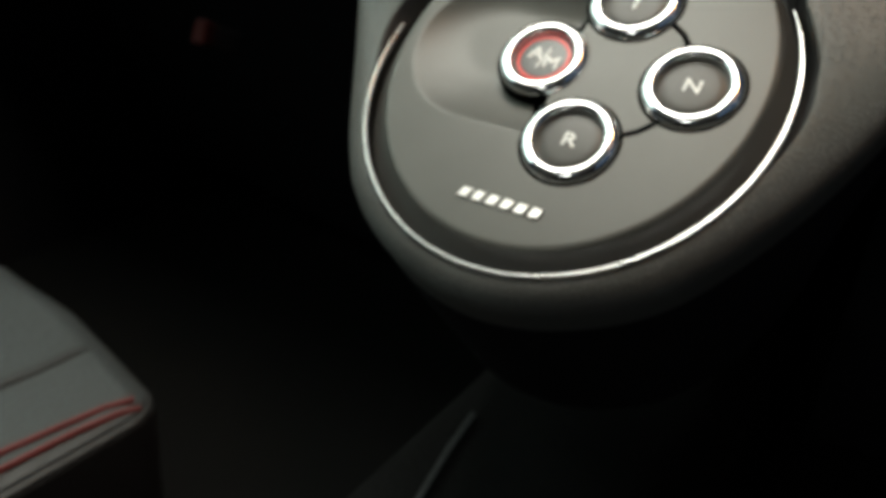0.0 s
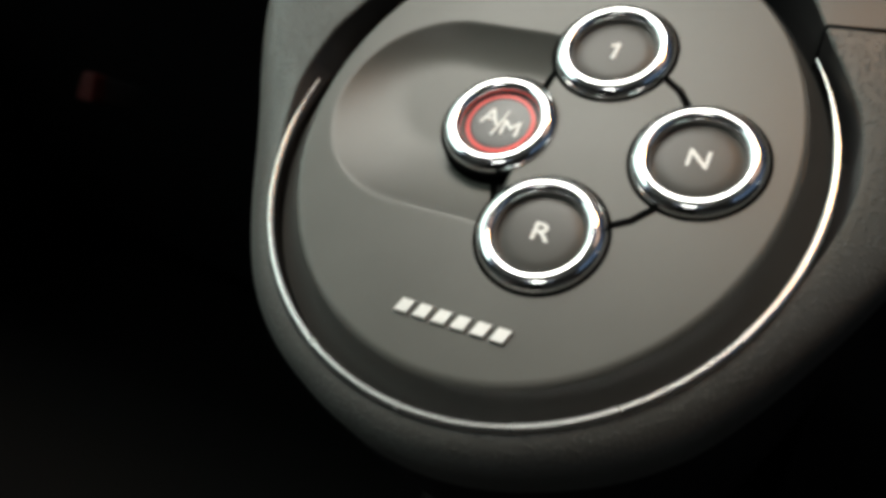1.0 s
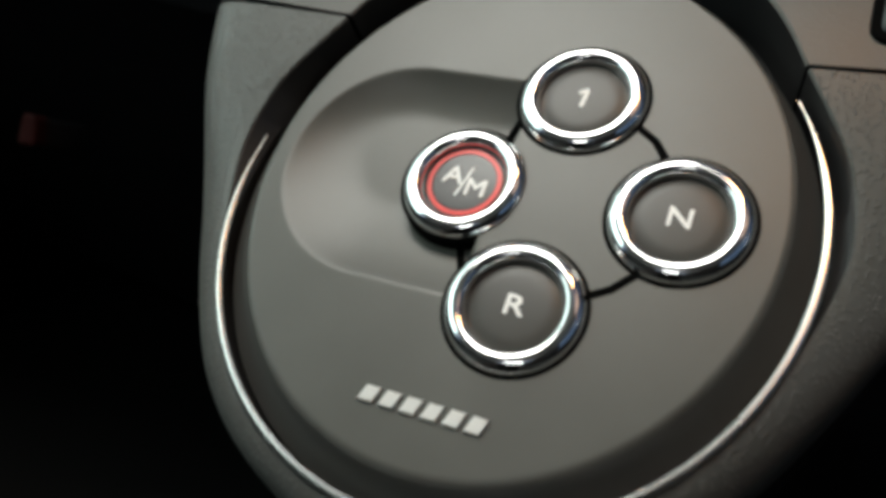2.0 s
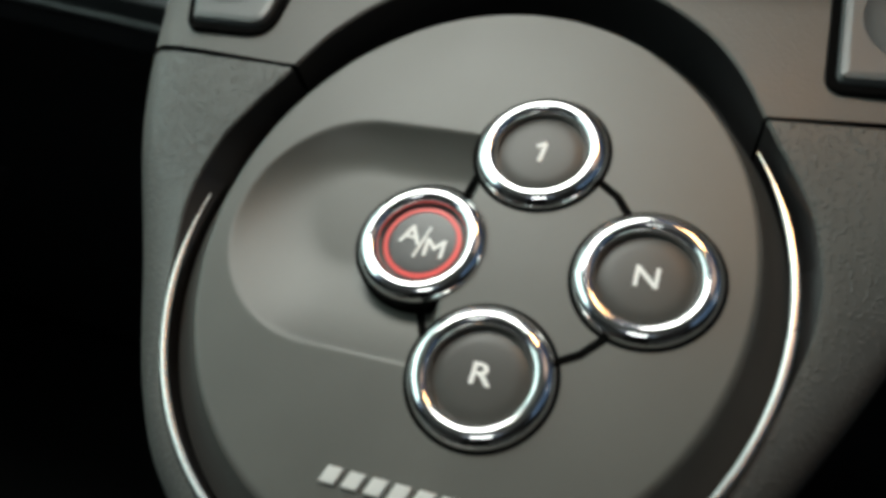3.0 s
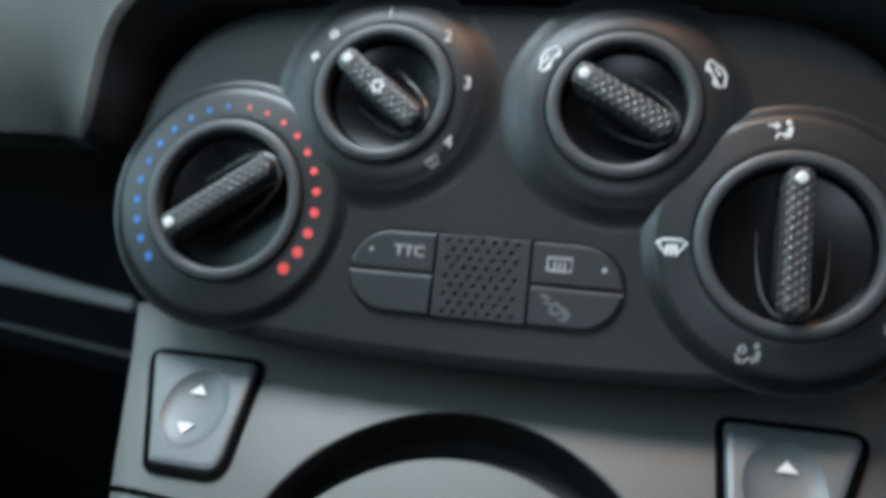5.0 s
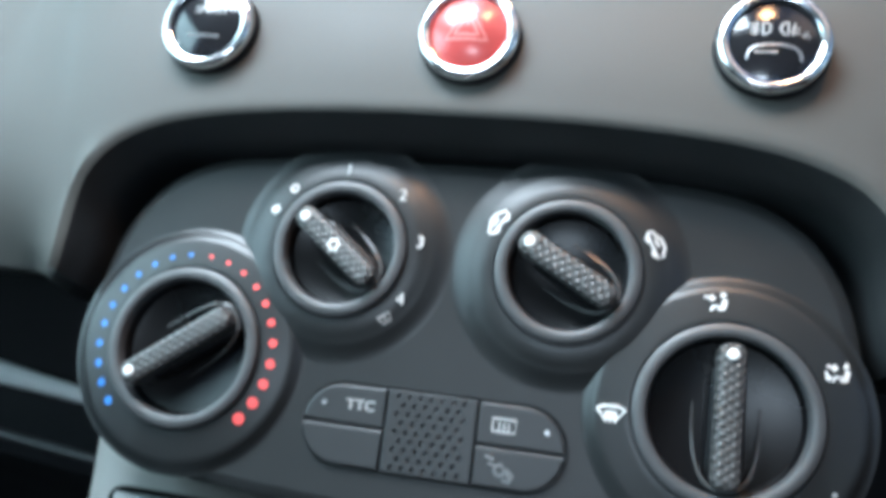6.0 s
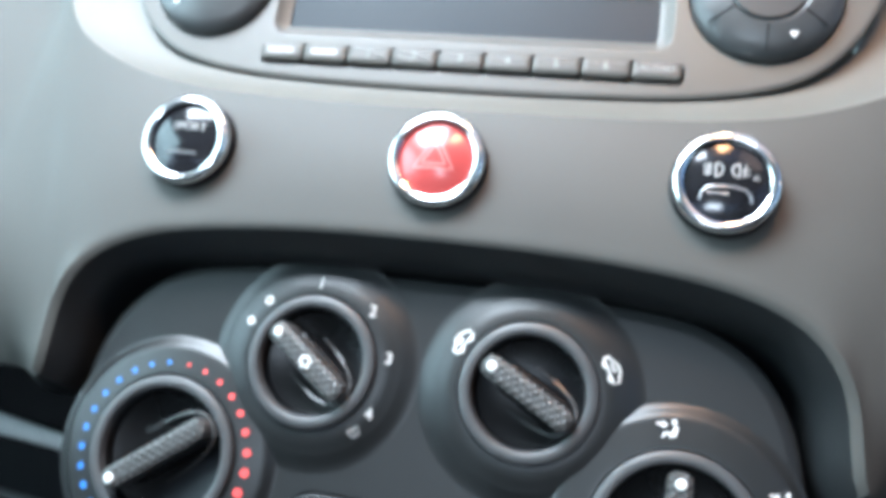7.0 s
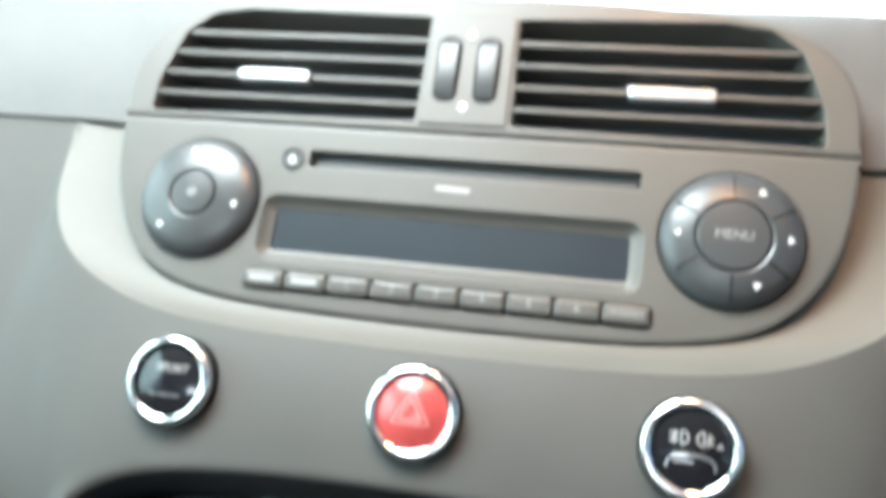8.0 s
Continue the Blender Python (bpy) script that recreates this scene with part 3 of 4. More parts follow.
part("snow_sign", icon([arc(0, 0, 1.5, 0, 360)] + [[(1.6 * math.cos(a), 1.6 * math.sin(a)), (2.4 * math.cos(a), 2.4 * math.sin(a))] for a in (k * math.pi / 3 for k in range(6))], 0.35), WHITE, knobs["fan_knob"], "white printed sign", at(0.3, -0.3, 6.75))

# keys and grille of the middle row
bend = lambda cx, a0, a1, r=12.0: arc(cx, -25.5, r, a0, a1, 12)  # noqa: E731
for name, pts in (
    ("upper_left_key", [(-14.1, -25.2), (-14.1, -13.5)] + bend(-27.6, 90, 178.6)),
    ("lower_left_key", bend(-27.6, 181.8, 270) + [(-14.1, -37.5), (-14.1, -25.9)]),
    ("upper_right_key", [(14.6, -13.5), (14.6, -25.6)] + bend(28.6, -0.5, 90)),
    ("lower_right_key", [(14.6, -26.3), (14.6, -37.5)] + bend(28.6, 270, 356.2)),
):
    key = part(name, slab(pts, -7, -2.2, 0.7), PILL, climate, "dark grey push key")
    if name == "upper_left_key":
        part("letters", bold("TTC", 4.4, 1.1), GREY_PRINT, key, "white letters TTC", at(-21.8, -19.3, -2.1))
        part("indicator", lathe([(0.8, 0), (0.7, 0.3), (0.1, 0.35)], 12), SILVER, key, "", at(-33.5, -19.6, -2.2))
    if name == "upper_right_key":
        part("sign", icon([[(-3.4, -1.8), (-3.4, 1.8), (3.4, 1.8), (3.4, -1.8), (-3.4, -1.8)], [(-1.4, -2.4), (-1.4, 0.8)], [(0, -2.4), (0, 0.8)], [(1.4, -2.4), (1.4, 0.8)]], 0.4), GREY_PRINT, key, "pale rear window sign", at(22.4, -19.6, -2.05))
        part("indicator", lathe([(0.8, 0), (0.7, 0.3), (0.1, 0.35)], 12), SILVER, key, "", at(35, -20, -2.2))
    if name == "lower_right_key":
        part("sign", icon([[(-4.2, 3.2), (-1.6, 2.6), (-3.2, 1.2), (-0.4, 0.6)], arc(0.4, -0.4, 1.5, 60, 330), [(0.6, 1.4), (3.6, -2.6)], [(2.2, 0.4), (4.4, -1.6), (3.4, -3.6), (1.4, -3.0)]], 0.5), FAINT_PRINT, key, "faint printed sign", at(22, -32, -2.1))
grille_holes = []
for i in range(7):
    for j in range(9):
        x, s = -10.2 + 3.4 * i + (1.7 if j % 2 else 0), -36 + 2.62 * j
        if x < 11.5:
            grille_holes.append((rounded([(x - 0.9, s - 0.25), (x, s - 0.85), (x + 0.9, s + 0.25), (x, s + 0.85)], 0.3, 2), -4.4))
part("grille", pierced(rounded([(-13.5, -37.7), (14.0, -37.7), (14.0, -13.3), (-13.5, -13.3)], 0.5, 2), grille_holes, -7, -2.4, 0.4, 0.15), PILL, climate, "black pierced sensor grille")

# ---- dashboard ----
HOOD = mirror([(0, 71.5), (25, 71.3), (52, 70.2), (80, 67.4), (100, 62.8), (114.5, 55.5), (123, 45.5), (127.3, 34), (129.3, 20), (132, 9), (142, 4), (165, 3), (250, 3), (420, 3), (700, 3)])
LIP = mirror([(0, -47.5), (30, -47.3), (62, -46.6), (90, -44.6), (112, -40.8), (132, -33.5), (148, -24), (159, -12), (166, 2), (170, 20), (173, 38), (210, 38), (300, 38), (460, 38), (700, 38)])
ROWS = 260
hood_line = [CLIMATE_PLANE @ Vector((p.x * MM, p.y * MM, 0.012)) for p in curve_through([(x, y, 0) for x, y in HOOD], ROWS)]
lip_h = lambda s: 0.0065 - 0.0215 * (s + 46) / 84  # noqa: E731
lip_line = [RADIO_PLANE @ Vector((p.x * MM, p.y * MM, lip_h(p.y))) for p in curve_through([(x, y, 0) for x, y in LIP], ROWS)]
in_mm = lambda line: [tuple(p / MM) for p in line]  # noqa: E731


def between(a, b, t, bulge):
    return [tuple((p.lerp(q, t) + Vector((0, -0.37, 0.25)) * bulge * 4 * t * (1 - t)) / MM) for p, q in zip(a, b)]


def roll(x, t):
    """How far the dash's lower edge rolls back, in metres, beside the climate panel."""
    return 0.026 * smooth((abs(x) - 0.12) / 0.035) * max(0.0, 1 - t / 0.4) ** 2


dash = thing("dashboard", Matrix(), "satin grey dashboard with a hood over the climate panel", "dashboard", kind="structure")
shift = lambda line, y, z: [tuple((p + Vector((0, y, z))) / MM) for p in line]  # noqa: E731


def recess(near, far, back, down):
    """A line of the hood's inner wall: round the climate panel it slopes in to the panel, elsewhere it runs straight back.
    near, far: how far inward and how high it lies over the panel's middle and at its sides, where the edge is rounder."""
    flat = [(p.x, p.y) for p in curve_through([(x, y, 0) for x, y in HOOD], ROWS)]
    out = []
    for i, (p, edge) in enumerate(zip(flat, hood_line)):
        a, b = flat[max(0, i - 1)], flat[min(ROWS - 1, i + 1)]
        tx, ty = b[0] - a[0], b[1] - a[1]
        size, side = math.hypot(tx, ty), smooth((abs(p[0]) - 70) / 50)
        inward, h = (u + (v - u) * side for u, v in zip(near, far))
        inner = CLIMATE_PLANE @ Vector(((p[0] + inward * ty / size) * MM, (p[1] - inward * tx / size) * MM, h * MM))
        w = smooth((152 - abs(p[0])) / 22)
        out.append(tuple(((edge + Vector((0, back, down))).lerp(inner, w) + Vector((0, roll(edge.x, 0), 0))) / MM))
    return out


panel_loops = [recess(*row) for row in (
    ((12, -22), (10.4, -22), 0.075, -0.016), ((10.6, -8), (8.8, -8), 0.022, -0.0075), ((9.8, -3), (8.0, -3), 0.016, -0.006), ((8.4, 1.2), (7.0, 1.0), 0.011, -0.005), ((6.6, 4.6), (5.6, 4.2), 0.007, -0.0038),
    ((4.4, 7.6), (4.0, 7.0), 0.0045, -0.0028), ((2.6, 9.8), (2.4, 9.2), 0.0025, -0.0018), ((1.2, 11.2), (1.0, 10.8), 0.0011, -0.0009), ((0.2, 11.9), (-0.4, 11.7), 0.0003, -0.0003), ((-1.0, 12.2), (-2.0, 12.2), 0, 0),
)]
for t in (0.08, 0.16, 0.26, 0.4, 0.6, 0.8, 0.94):
    panel_loops.append([(x, y + roll(x * MM, t) / MM, z) for x, y, z in between(hood_line, lip_line, t, 0.004)])
panel_loops.append(in_mm(lip_line))
OVAL_LOW = mirror([(0, -38), (40, -37.6), (75, -36), (98, -32.2), (114, -26), (126, -15), (134, -1), (138.5, 14), (140.5, 28), (141, 38)])
oval_low = [RADIO_PLANE @ Vector((p.x * MM, p.y * MM, -0.0008 - 0.0155 * (p.y + 38) / 76)) for p in curve_through([(x, y, 0) for x, y in OVAL_LOW], ROWS)]
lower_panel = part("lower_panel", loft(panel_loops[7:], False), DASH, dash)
# the wall faces down; the dark climate plastic puts its shade in
part("shaded_hood_wall", loft(panel_loops[:8], False), CLIMATE, lower_panel, "dash wall under the hood, darkened to put in its shade")
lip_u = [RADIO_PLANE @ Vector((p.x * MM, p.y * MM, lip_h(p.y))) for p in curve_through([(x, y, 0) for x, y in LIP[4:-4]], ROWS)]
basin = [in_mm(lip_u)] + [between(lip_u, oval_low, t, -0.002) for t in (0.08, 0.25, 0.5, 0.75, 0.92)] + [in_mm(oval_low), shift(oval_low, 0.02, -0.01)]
part("radio_surround", loft(basin, False), LIT_LIP, dash, "radio surround in a paler dash colour, light put into it")
TOP_OUT = mirror([(0, 96), (50, 94.8), (90, 91.5), (113, 86.5), (129, 78), (138, 66), (141.5, 52), (142, 38.6), (160, 38.6), (210, 38.6), (300, 38.6), (460, 38.6), (700, 38.6)])
BACK = mirror([(0, 101.5), (60, 102.5), (120, 103), (160, 102), (230, 98), (330, 97), (430, 96), (560, 94), (700, 91)])
pad_low = [RADIO_PLANE @ Vector((p.x * MM, p.y * MM, -0.0135)) for p in curve_through([(x, y, 0) for x, y in TOP_OUT], ROWS)]
pad_top = [RADIO_PLANE @ Vector((p.x * MM, p.y * MM, -0.020)) for p in curve_through([(x, y, 0) for x, y in BACK], ROWS)]
pad_loops = [shift(pad_low, 0.02, -0.006), in_mm(pad_low), between(pad_low, pad_top, 0.04, 0.004)] + [between(pad_low, pad_top, t, 0.006) for t in (0.2, 0.4, 0.6, 0.8)] + [in_mm(pad_top)]
pad_loops += [shift(pad_top, 0.006, 0.0015), shift(pad_top, 0.025, 0.002), shift(pad_top, 0.08, 0.002), shift(pad_top, 0.2, 0.0), shift(pad_top, 0.42, -0.012)]
part("top_pad", loft(pad_loops, False), PAD, dash, "grained grey dash top pad")

# ---- radio ----
radio = thing("car_radio", RADIO_PLANE, "oval grey car radio with display and two round knobs", "radio")
FACE = mirror([(0, -37.2), (40, -36.8), (75, -35.2), (98, -31.5), (113.5, -25.4), (125.4, -14.6), (133.4, -0.8), (137.8, 14), (139.8, 28), (140.2, 36.4)])
FACE = [(p.x, p.y) for p in curve_through([(x, y, 0) for x, y in FACE], 90)]
SCREEN_HOLE = rounded([(-73.0, -18.6), (70, -18.6), (70, 7.2), (-73.0, 7.2)], 7, 8)
SLOT = rounded([(-57.5, 19.3), (67.5, 19.3), (67.5, 26.0), (-57.5, 26.0)], 0.8, 3)
STRIP = rounded([(-75.5, -30.6), (74.9, -30.6), (74.9, -22.4), (-75.5, -22.4)], 3, 4)
part("fascia", pierced(FACE, [(SCREEN_HOLE, -8), (SLOT, -12), (STRIP, -8), (circle(-99.5, 3.5, 24.9), -10), (circle(99, 3.4, 24.9), -10)], -26, 0.0, 1.6), FASCIA, radio)
part("display", slab(rounded([(-68, -14.6), (65.5, -14.6), (65.5, 4.6), (-68, 4.6)], 2, 4), -8, -3.5, 0.4), SCREEN, radio, "dark switched-off display glass")
part("display_rim", loft([[(x, y, h) for x, y in inset(SCREEN_HOLE, d)] for d, h in ((0.02, -0.2), (1.2, -1.2), (2.8, -2.6), (4.6, -3.3))]), FASCIA, radio, "sloping display frame")
part("slot_lip", slab(rounded([(-57, 19.6), (67, 19.6), (67, 25.7), (-57, 25.7)], 0.6, 2), -12, -4, 0.3), COLLAR, radio, "black disc slot")
eject = part("eject_key", lathe([(4.6, -1), (4.6, 0.4), (3.8, 0.9), (3.2, 0.2), (0.2, 0.1)], 32), RADIO_KNOB, radio, "round eject key", at(-64.3, 22.2))
part("sign", icon([[(-1.4, -0.4), (0, 1.4), (1.4, -0.4), (-1.4, -0.4)], [(-1.4, -1.3), (1.4, -1.3)]], 0.35), WHITE, eject, "white printed sign", at(0, 0, 0.3))
part("maker_mark", slab(rounded([(-7, -0.7), (6, -1.3), (7, 0.7), (-6, 1.3)], 0.4, 2), -0.3, 0.25, 0.1), GREY_PRINT, radio, "small pale maker mark", at(0, 14.2))
for k in range(9):
    x0 = -75.0 + 16.6 * k
    key = part("preset_key", slab(rounded([(x0 + 0.15, -29.5), (x0 + 16.25, -29.5), (x0 + 16.25, -22.9), (x0 + 0.15, -22.9)], 1.6, 5), -8, 2.2, 1.6), FASCIA, radio, "small grey preset key")
    words = ("", "", "1", "2", "3", "4", "5", "6", "AUDIO")[k]
    if words:
        part("print", writing(words, 3.6 if len(words) > 1 else 4.2, 0.08), GREY_PRINT, key, "pale printed " + words, at(x0 + 8.1, -26.0, 2.25))
    else:
        part("print", slab([(x0 + 3, -27.2), (x0 + 13, -27.2), (x0 + 13, -25.2), (x0 + 3, -25.2)], 1.8, 2.3, 0.05), GREY_PRINT, key, "pale printed bar")


def radio_knob(name, x, s, label, inner):
    k = part(name, lathe([(24.3, -8), (24.3, 0.6), (23.8, 1.8), (22.6, 3.2), (19, 5.2), (inner + 1.2, 6.4), (inner + 0.4, 6.0)], 72, (False, False)), RADIO_KNOB, radio, label, at(x, s))
    part("centre_cap", lathe([(inner, 4), (inner, 6.0), (inner - 0.8, 6.8), (inner * 0.5, 7.2), (0.3, 7.3)], 48), RADIO_KNOB, k)
    return k


left_knob = radio_knob("volume_knob", -99.5, 3.5, "round glossy grey volume knob", 9.0)
part("power_sign", icon([arc(0, 0, 1.3, 120, 440)], 0.4), GREY_PRINT, left_knob, "white printed ring", at(0, 0, 7.35))
menu_knob = radio_knob("menu_knob", 99, 3.4, "round glossy grey menu pad", 12.2)
part("print", writing("MENU", 4.6, 0.08), GREY_PRINT, menu_knob, "pale letters MENU", at(0, 0, 7.35))
for deg in (0, 62, 180, -64):
    a = radians(deg)
    part("arrow", slab([(-1.4, -0.9), (1.4, -0.9), (0, 1.2)], -0.2, 0.3, 0.08), WHITE, menu_knob, "white arrow", at(18.4 * math.cos(a), 18.4 * math.sin(a), 5.45, {0: -90, 62: 0, 180: 90, -64: 180}[deg]))
for deg in (92, 270, 150, 30, 215, 325):
    b = radians(deg)
    part("gap_line", tube([(r * math.cos(b), r * math.sin(b), 6.42 - (r - 13.4) * 0.21) for r in (13.4, 17, 19, 22.5)], 0.36, 5, flat=0.5), BLACK, menu_knob)
for deg in (-10, 100, 230):
    a = radians(deg)
    part("mark", lathe([(1.1, 0), (0.9, 0.3), (0.1, 0.35)], 12), WHITE, left_knob, "white mark", at(17.5 * math.cos(a), 17.5 * math.sin(a), 5.5))

# ---- air vents ----
vent = thing("air_vent", RADIO_PLANE, "grey centre air vent with two slatted outlets above the radio", "air vent")
TOP = mirror([(0, 95), (50, 93.8), (89, 90.6), (112.4, 85.6), (128, 77.4), (137, 65.6), (140.4, 52), (140.4, 36.6)])
TOP = [(p.x, p.y) for p in curve_through([(x, y, 0) for x, y in TOP], 80)]
OUTLET = rounded([(18.6, 40.5), (129, 39.2), (128.4, 53), (121, 75), (110, 83.8), (94, 86.3), (17.4, 85)], [1.5, 2, 14, 12, 10, 14, 1.5], 6)
MIRRORED = [(-x, y) for x, y in reversed(OUTLET)]
part("surround", pierced(TOP, [(OUTLET, -26), (MIRRORED, -26)], -32, 0.2, 1.5), FASCIA, vent)


def across(line, s):
    xs = []
    for a, b in zip(line, line[1:] + line[:1]):
        if (a[1] - s) * (b[1] - s) < 0:
            xs.append(a[0] + (b[0] - a[0]) * (s - a[1]) / (b[1] - a[1]))
    return min(xs), max(xs)


for line in (OUTLET, MIRRORED):
    part("dark_duct", slab(inset(line, 0.2), -26, -24, 0.2), DUCT, vent, "duct behind the slats, haze put into its grey")
    for k in range(4):
        s = 48.2 + 9.1 * k
        x0, x1 = across(line, s)
        bm = loft([[(x, s + dy, h) for dy, h in ((-1.2, -1.6), (-0.8, -0.8), (0.6, -0.8), (1.9, -14), (0.6, -14.5))] for x in (x0 + 0.4, x1 - 0.4)], True, (True, True))
        part("slat", bm, FASCIA, vent, "grey slat")
for x0, x1 in ((-94, -64), (60.5, 91.5)):
    part("slider_tab", slab(rounded([(x0, 54.3), (x1, 54.3), (x1, 59.0), (x0, 59.0)], 1.2, 4), -4, 1.5, 0.9), SILVER, vent, "silver slider tab")
middle = part("middle_block", slab(rounded([(-17, 39.5), (17, 39.5), (16.6, 86), (-16.6, 86)], 1.5, 3), -10, 1.0, 0.8), FASCIA, vent)
for x in (-8.2, 7.2):
    slot = rounded([(x - 4.8, 48.8), (x + 4.8, 48.8), (x + 4.8, 76.2), (x - 4.8, 76.2)], 4.6, 8)
    part("wheel_slot", slab(slot, 0, 1.25, 0.2), BLACK, middle, "black wheel slot")
    wheel = loft([[(x + dx, 62.5 + 12.2 * math.sin(a), 1.0 + 2.6 * math.cos(a) * (1 - 0.12 * (abs(dx) > 2.5))) for dx in (-3.4, -2.9, 0, 2.9, 3.4)] for a in (radians(-90 + 7.5 * k) for k in range(25))], False)
    part("thumb_wheel", wheel, RADIO_KNOB, middle, "ribbed grey thumb wheel")
for s in (77.5, 47):
    part("mark", lathe([(1.7, 0), (1.5, 0.4), (0.1, 0.5)], 16), WHITE, middle, "white mark", at(-0.5, s, 0.9))

# ---- push buttons below the radio ----
ROW_PLANE = plane(0.4043, 0.1475, 67.0)


def push_button(name, x, label, cap, extra, rise):
    b = thing(name, ROW_PLANE @ at(x, 0, -1.0), label, "button", "round dashboard buttons")
    part("chrome_bezel", lathe([(15.6, -1), (15.6, 0.8), (15.4, 1.7), (14.8, 2.4), (14.0, 2.7), (13.2, 2.6), (12.5, 2.1), (12.2, 1.0), (12.1, -4)], 72, (False, False)), RING, b, "polished chrome ring")
    # black ring that draws the shadow under the chrome bezel
    part("shade_ring", lathe([(16.2, -14), (16.2, -1.4), (16.0, -0.7), (15.5, -0.5), (15.2, -2)], 64, (False, False)), BLACK, b, "black ring that draws the shade under the bezel")
    dome = [(r, 0.9 + rise * (1 - (r / 12.1) ** 2)) for r in (12.0, 11.2, 10, 8.5, 7, 5.5, 4, 2.5, 1.2, 0.2)]
    lens = part("lens", lathe([(12.1, -4), (12.1, 0.8)] + dome, 56), cap, b)
    extra(lens)
    return b


def sport_print(lens):
    part("print", draped(moved(writing("SPORT", 4.0, 0.06), 1.4, 4.4), 1.9), GREY_PRINT, lens, "white letters SPORT", at(0, 0, 0.05))
    part("indicator", draped(icon([[(-5.5, -4.8), (0, -4.8), (5.5, -4.8)]], 0.5), 1.9), FAINT_PRINT, lens, "faint bar", at(0, 0, 0.02))


def hazard_print(lens):
    for size in (7.4, 4.4):
        corners = [(size * math.cos(a), size * math.sin(a), 0) for a in (radians(90 + 120 * k) for k in range(4))]
        line = [(p.x, p.y) for p in resample(corners, 25)]
        part("triangle", draped(icon([line], 0.3), 3.2), PINK_PRINT, lens, "fine printed triangle", at(0, 0, 0.05))


def fog_print(lens):
    front = [[(-5.6, 1.3), (-5.0, 5.3)], [(-6.8, 2.0), (-4.4, 2.0)], [(-6.8, 3.3), (-4.4, 3.3)], [(-6.8, 4.6), (-4.4, 4.6)], arc(-3.4, 3.3, 2.1, -90, 90) + [(-3.4, 1.2)]]
    rear = [arc(3.4, 3.3, 2.1, 90, 270) + [(3.4, 5.4)], [(4.6, 1.3), (5.2, 5.3)], [(4.2, 2.2), (6.4, 2.2)], [(4.2, 3.6), (6.4, 3.6)], [(7.4, 1.2), (8.4, 2.6), (9.2, 1.2), (7.4, 1.2)]]
    recess_line = [[(-7.4, -6.0), (-6.9, -3.6), (-5.2, -2.2), (-2.0, -1.7), (2.0, -1.7), (5.4, -2.4), (7.0, -3.8), (7.4, -6.0)], [(-5.4, -3.9), (0.6, -3.9)]]
    part("front_lamp_sign", draped(icon(front, 0.3), 1.9), GREY_PRINT, lens, "white lamp sign", at(0, 0, 0.05))
    part("rear_lamp_sign", draped(icon(rear, 0.3), 1.9), GREY_PRINT, lens, "white lamp sign", at(0, 0, 0.05))
    part("rocker_mark", draped(icon(recess_line, 0.3), 1.9), SILVER, lens, "pale outline of the rocker recess", at(0, 0, 0.05))


push_button("sport_button", -87.8, "round black sport button with chrome ring on the dash", GLOSS_BLACK, sport_print, 1.9)
push_button("hazard_button", 0.0, "round red hazard button with chrome ring on the dash", HAZARD, hazard_print, 3.2)
push_button("fog_lamp_button", 88.3, "round black fog lamp button with chrome ring on the dash", GLOSS_BLACK, fog_print, 1.9)

# ---- lower dash trim beside the console ----
for side in (-1, 1):
    trim = thing("knee_trim", Matrix(), "black knee panel with a silver edge strip under the dash", "dash trim", "knee trims")
    bar = [(side * x, 540, z) for x, z in ((226, -51.8), (228, -51.5), (260, -47.5), (300, -42), (348, -34.7), (420, -24), (560, -6), (700, 12))]
    part("silver_strip", tube(bar, [2.6, 4.2, 5.0, 6.6, 9.6, 12, 13, 13], 14), TRIM_GREY, trim, "satin silver tapered strip")
    line = [(side * x, 487, -63.5 + 0.111 * (x - 150)) for x in (95, 150, 250, 350, 480, 700)]
    part("lower_edge", tube(line, 1.9, 8), KNOB, trim, "dark grey lower edge")
    sheet = [[(x, 489 + dy, z + dz) for x, _, z in line] for dy, dz in ((0, -1.5), (40, 0), (64, 4), (75, 40), (110, 140))]
    part("knee_panel", loft(sheet, False), DOOR_TRIM, trim)
    part("toe_panel", loft([[(x, 489 + dy, z + dz) for x, _, z in line] for dy, dz in ((0, -1.8), (4, -14), (60, -60), (160, -200), (250, -380))], False), DOOR_TRIM, trim)

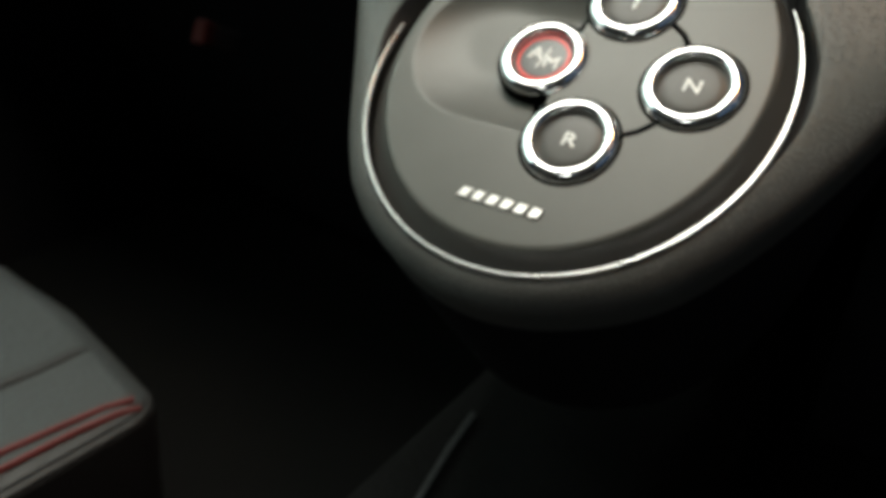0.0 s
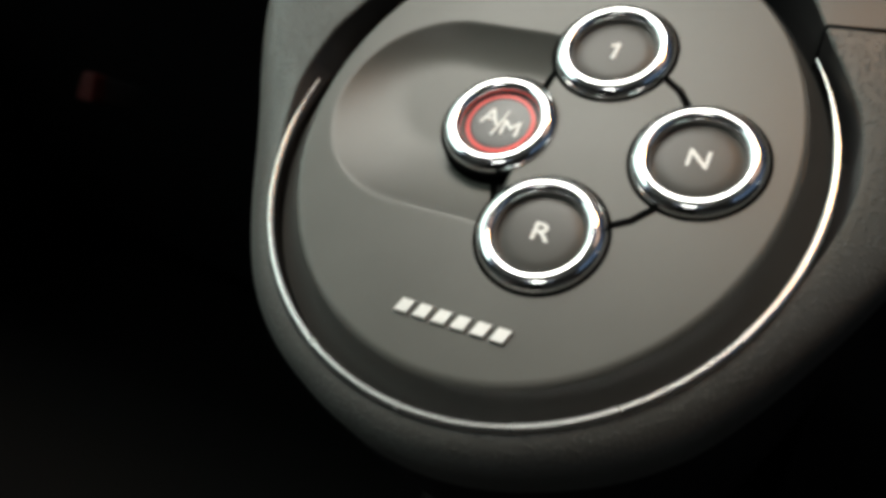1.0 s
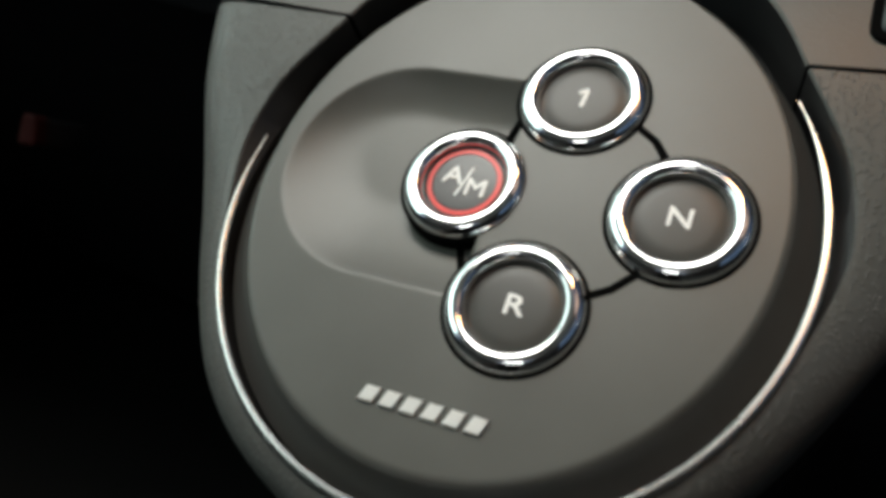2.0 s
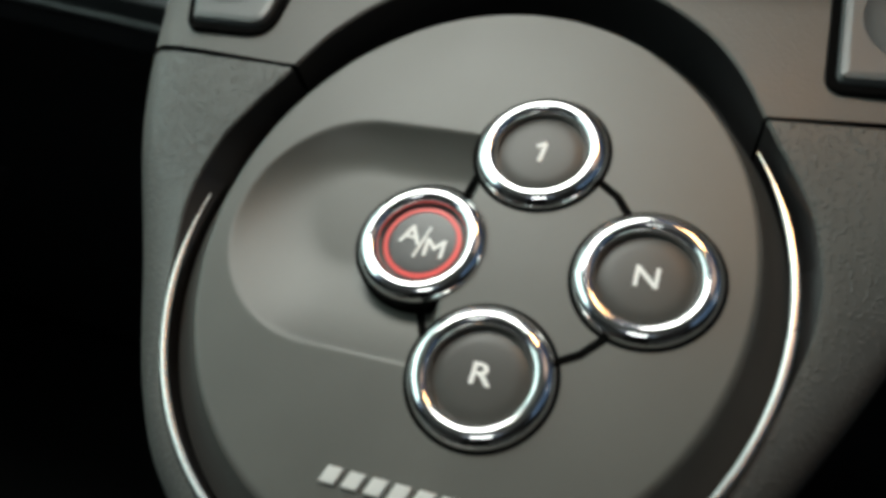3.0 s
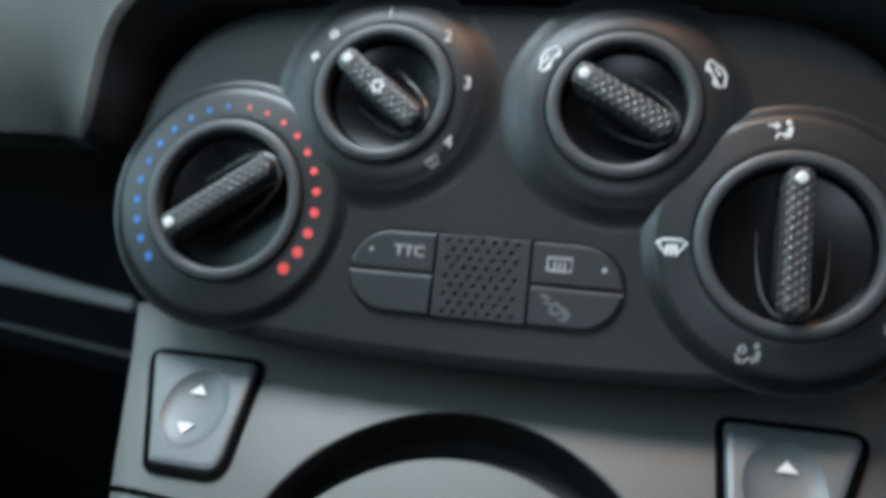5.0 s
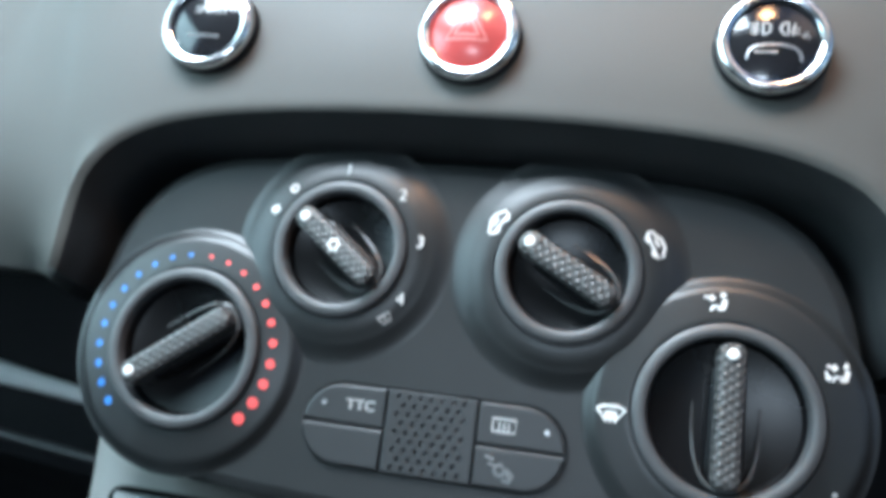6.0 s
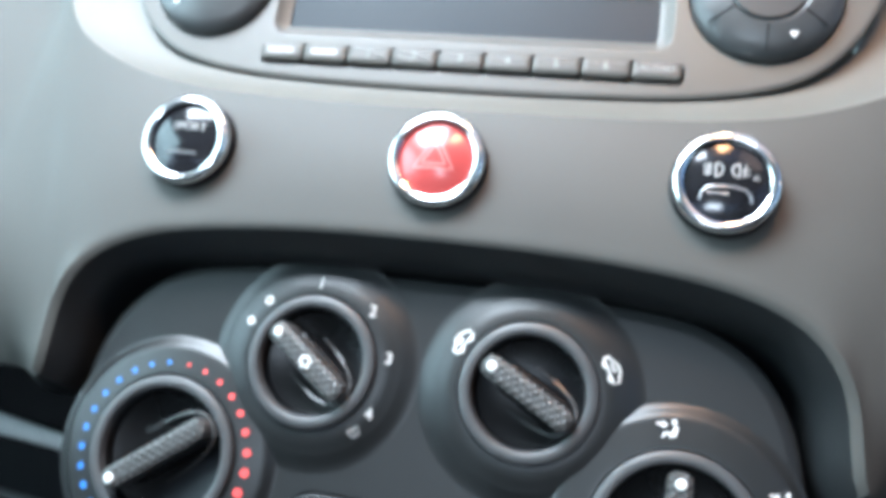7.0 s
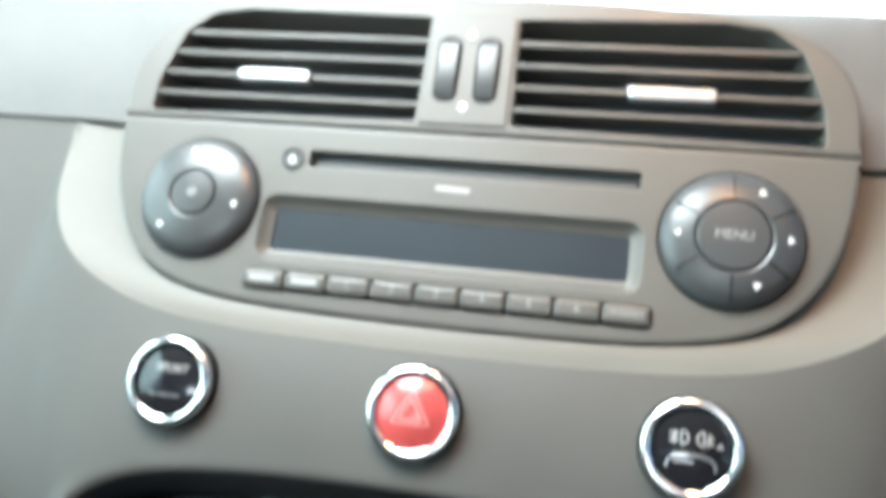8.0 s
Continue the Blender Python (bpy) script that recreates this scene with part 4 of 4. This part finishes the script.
# ---- seat ----
def front_seat(x):
    seat = thing("front_seat", pose(x, 0, 0), "grey and black leather car seat with red stitching", "seat", "front seats")
    cushion = rounded([(-240, -360), (232, -360), (248, 150), (251, 236), (165, 257), (60, 266), (-210, 270), (-245, 180)], [40, 40, 30, 20, 40, 40, 60, 50], 10)
    part("cushion", slab(cushion, -300, -215, 9), LEATHER, seat, "grey leather seat cushion")
    part("bolster_seam", tube([(176, -330, -215.4), (188, 60, -215.4), (195, 190, -215.4), (198, 216, -215.5), (198.5, 232, -215.5), (199, 240, -216.4)], 4.0, 8, flat=0.6), DARK_LEATHER, seat, "dark sewn bolster seam")
    part("cushion_side", slab(inset(cushion, -1.6), -420, -218.4, 5), DARK_LEATHER, seat, "black leather cushion side")
    for run in ([(222, -330, -214.6), (228, -100, -214.6), (232, 110, -214.6), (234, 179, -214.6), (237, 199, -214.6), (240, 218, -214.9), (243, 229, -216)], [(230, -330, -214.8), (235, -100, -214.8), (239, 110, -214.9), (241, 173, -215.2), (243, 203, -215.7), (245, 220, -216.6), (246.5, 229, -218.6)]):
        part("stitching", tube(run, 1.4, 6), THREAD, seat, "red double stitching")
    back_shape = rounded([(-250, -60), (250, -60), (240, 420), (140, 560), (-140, 560), (-240, 420)], 60, 8)
    part("backrest", slab(back_shape, -60, 60, 40), DARK_LEATHER, seat, "", pose(0, -0.42, -0.2, 72))
    return seat


front_seat(-0.37)
front_seat(0.43)

# ---- cabin ----
def box(x0, x1, y0, y1, z0, z1):
    bm = bmesh.new()
    bmesh.ops.create_cube(bm, size=1, matrix=Matrix.LocRotScale(((x0 + x1) / 2, (y0 + y1) / 2, (z0 + z1) / 2), None, (x1 - x0, y1 - y0, z1 - z0)))
    return bm


solid("floor", box(-0.75, 0.75, -1.3, 1.0, -0.52, -0.46), CARPET, Matrix(), "black carpeted car floor", "floor", kind="structure")
roof_line = [(-750, -1300), (750, -1300), (750, 460), (-750, 460)]
roof_hole = [(-480, 50), (580, 50), (580, 440), (-480, 440)]
solid("ceiling", loft([[(x, y, z) for x, y in line] for line, z in ((roof_hole, 720), (roof_line, 720), (roof_line, 750), (roof_hole, 750), (roof_hole, 720))]), LINING, Matrix(), "pale fabric headlining", "ceiling", kind="structure")
solid("wall_left", box(-0.75, -0.71, -1.3, 1.0, -0.46, 0.14), DOOR_TRIM, Matrix(), "black door trim below the side window", "door trim", kind="structure")
solid("wall_right", box(0.71, 0.75, -1.3, 1.0, -0.46, 0.14), DOOR_TRIM, Matrix(), "black door trim below the side window", "door trim", kind="structure")
# unseen; raised high to keep light from behind off the dash
solid("wall_back", box(-0.71, 0.71, -1.3, -1.26, -0.46, 0.48), DOOR_TRIM, Matrix(), "black trim below the rear window, raised to cut rear light", "trim", kind="structure")
solid("bulkhead", box(-0.71, 0.71, 0.86, 0.9, -0.46, 0.2), CARPET, Matrix(), "black carpeted bulkhead of the footwell", "bulkhead", kind="structure")
# unseen panels added at the rear sides, to cut light from behind
for name, x in (("rear_block_left", -0.73), ("rear_block_right", 0.73)):
    solid(name, box(x - 0.02, x + 0.02, -1.3, -0.5, 0.14, 0.72), DOOR_TRIM, Matrix(), "unseen black panel behind the side window, cuts rear light", "pillar", kind="structure")
tunnel = rounded([(-75, -470), (75, -470), (70, -300), (55, -255), (-55, -255), (-70, -300)], 20, 4)
solid("floor_tunnel", loft([[(x, y, z) for x, z in tunnel] for y in (-1200, 100, 330, 420, 860)], True, (True, True)), CARPET, Matrix(), "black carpeted centre tunnel", "tunnel", kind="structure")
strip = [(-37, 348, -252), (-33, 320, -252), (-26, 284, -252), (-14, 235, -252)]
solid("tunnel_trim_strip", tube(strip, 1.3, 8, flat=0.6), RADIO_KNOB, Matrix(), "thin dull grey trim strip on the centre tunnel", "trim strip")
lever = thing("bonnet_release", pose(-0.3, 0.43, -0.128) @ Matrix.Scale(0.5, 4), "small dim red release lever in the footwell", "lever")
part("lever", slab(rounded([(-12, -16), (12, -16), (9, 16), (-9, 16)], 5, 4), -8, 8, 3), LEVER_RED, lever, "", pose(0, 0, 0, 70))
part("bracket", slab(rounded([(-8, -14), (8, -14), (8, 14), (-8, 14)], 2, 3), -60, -8, 2), DOOR_TRIM, lever, "black bracket", pose(0, 0, 0, 70))
glass_pane = bmesh.new()
loft([[(-700, 940, 330), (700, 940, 330)], [(-640, 470, 725), (640, 470, 725)]], False, bm=glass_pane)
bmesh.ops.solidify(glass_pane, geom=glass_pane.faces, thickness=0.005)
windscreen = solid("windscreen", glass_pane, GLASS, Matrix(), "clear windscreen glass", "windscreen", kind="structure")
windscreen.visible_shadow = False
for name, x, word in (("window_left", -0.735, "left"), ("window_right", 0.735, "right")):
    side_glass = solid(name, box(x - 0.0025, x + 0.0025, -0.5, 0.6, 0.14, 0.72), GLASS, Matrix(), "clear side window glass above the door trim", "window", kind="structure")
    side_glass.visible_shadow = False
    solid("pillar_front_" + word, tube([(x * 990, 960, 250), (x * 960, 720, 480), (x * 900, 470, 725)], 30, 10), DOOR_TRIM, Matrix(), "black windscreen pillar trim", "pillar", kind="structure")
rear_glass = solid("window_rear", box(-0.7, 0.7, -1.285, -1.28, 0.48, 0.72), GLASS, Matrix(), "clear rear window glass", "window", kind="structure")
rear_glass.visible_shadow = False
roof_glass = solid("window_roof", box(-0.48, 0.58, 0.05, 0.44, 0.743, 0.748), GLASS, Matrix(), "clear glass roof panel in the headlining", "window", kind="structure")
roof_glass.visible_shadow = False
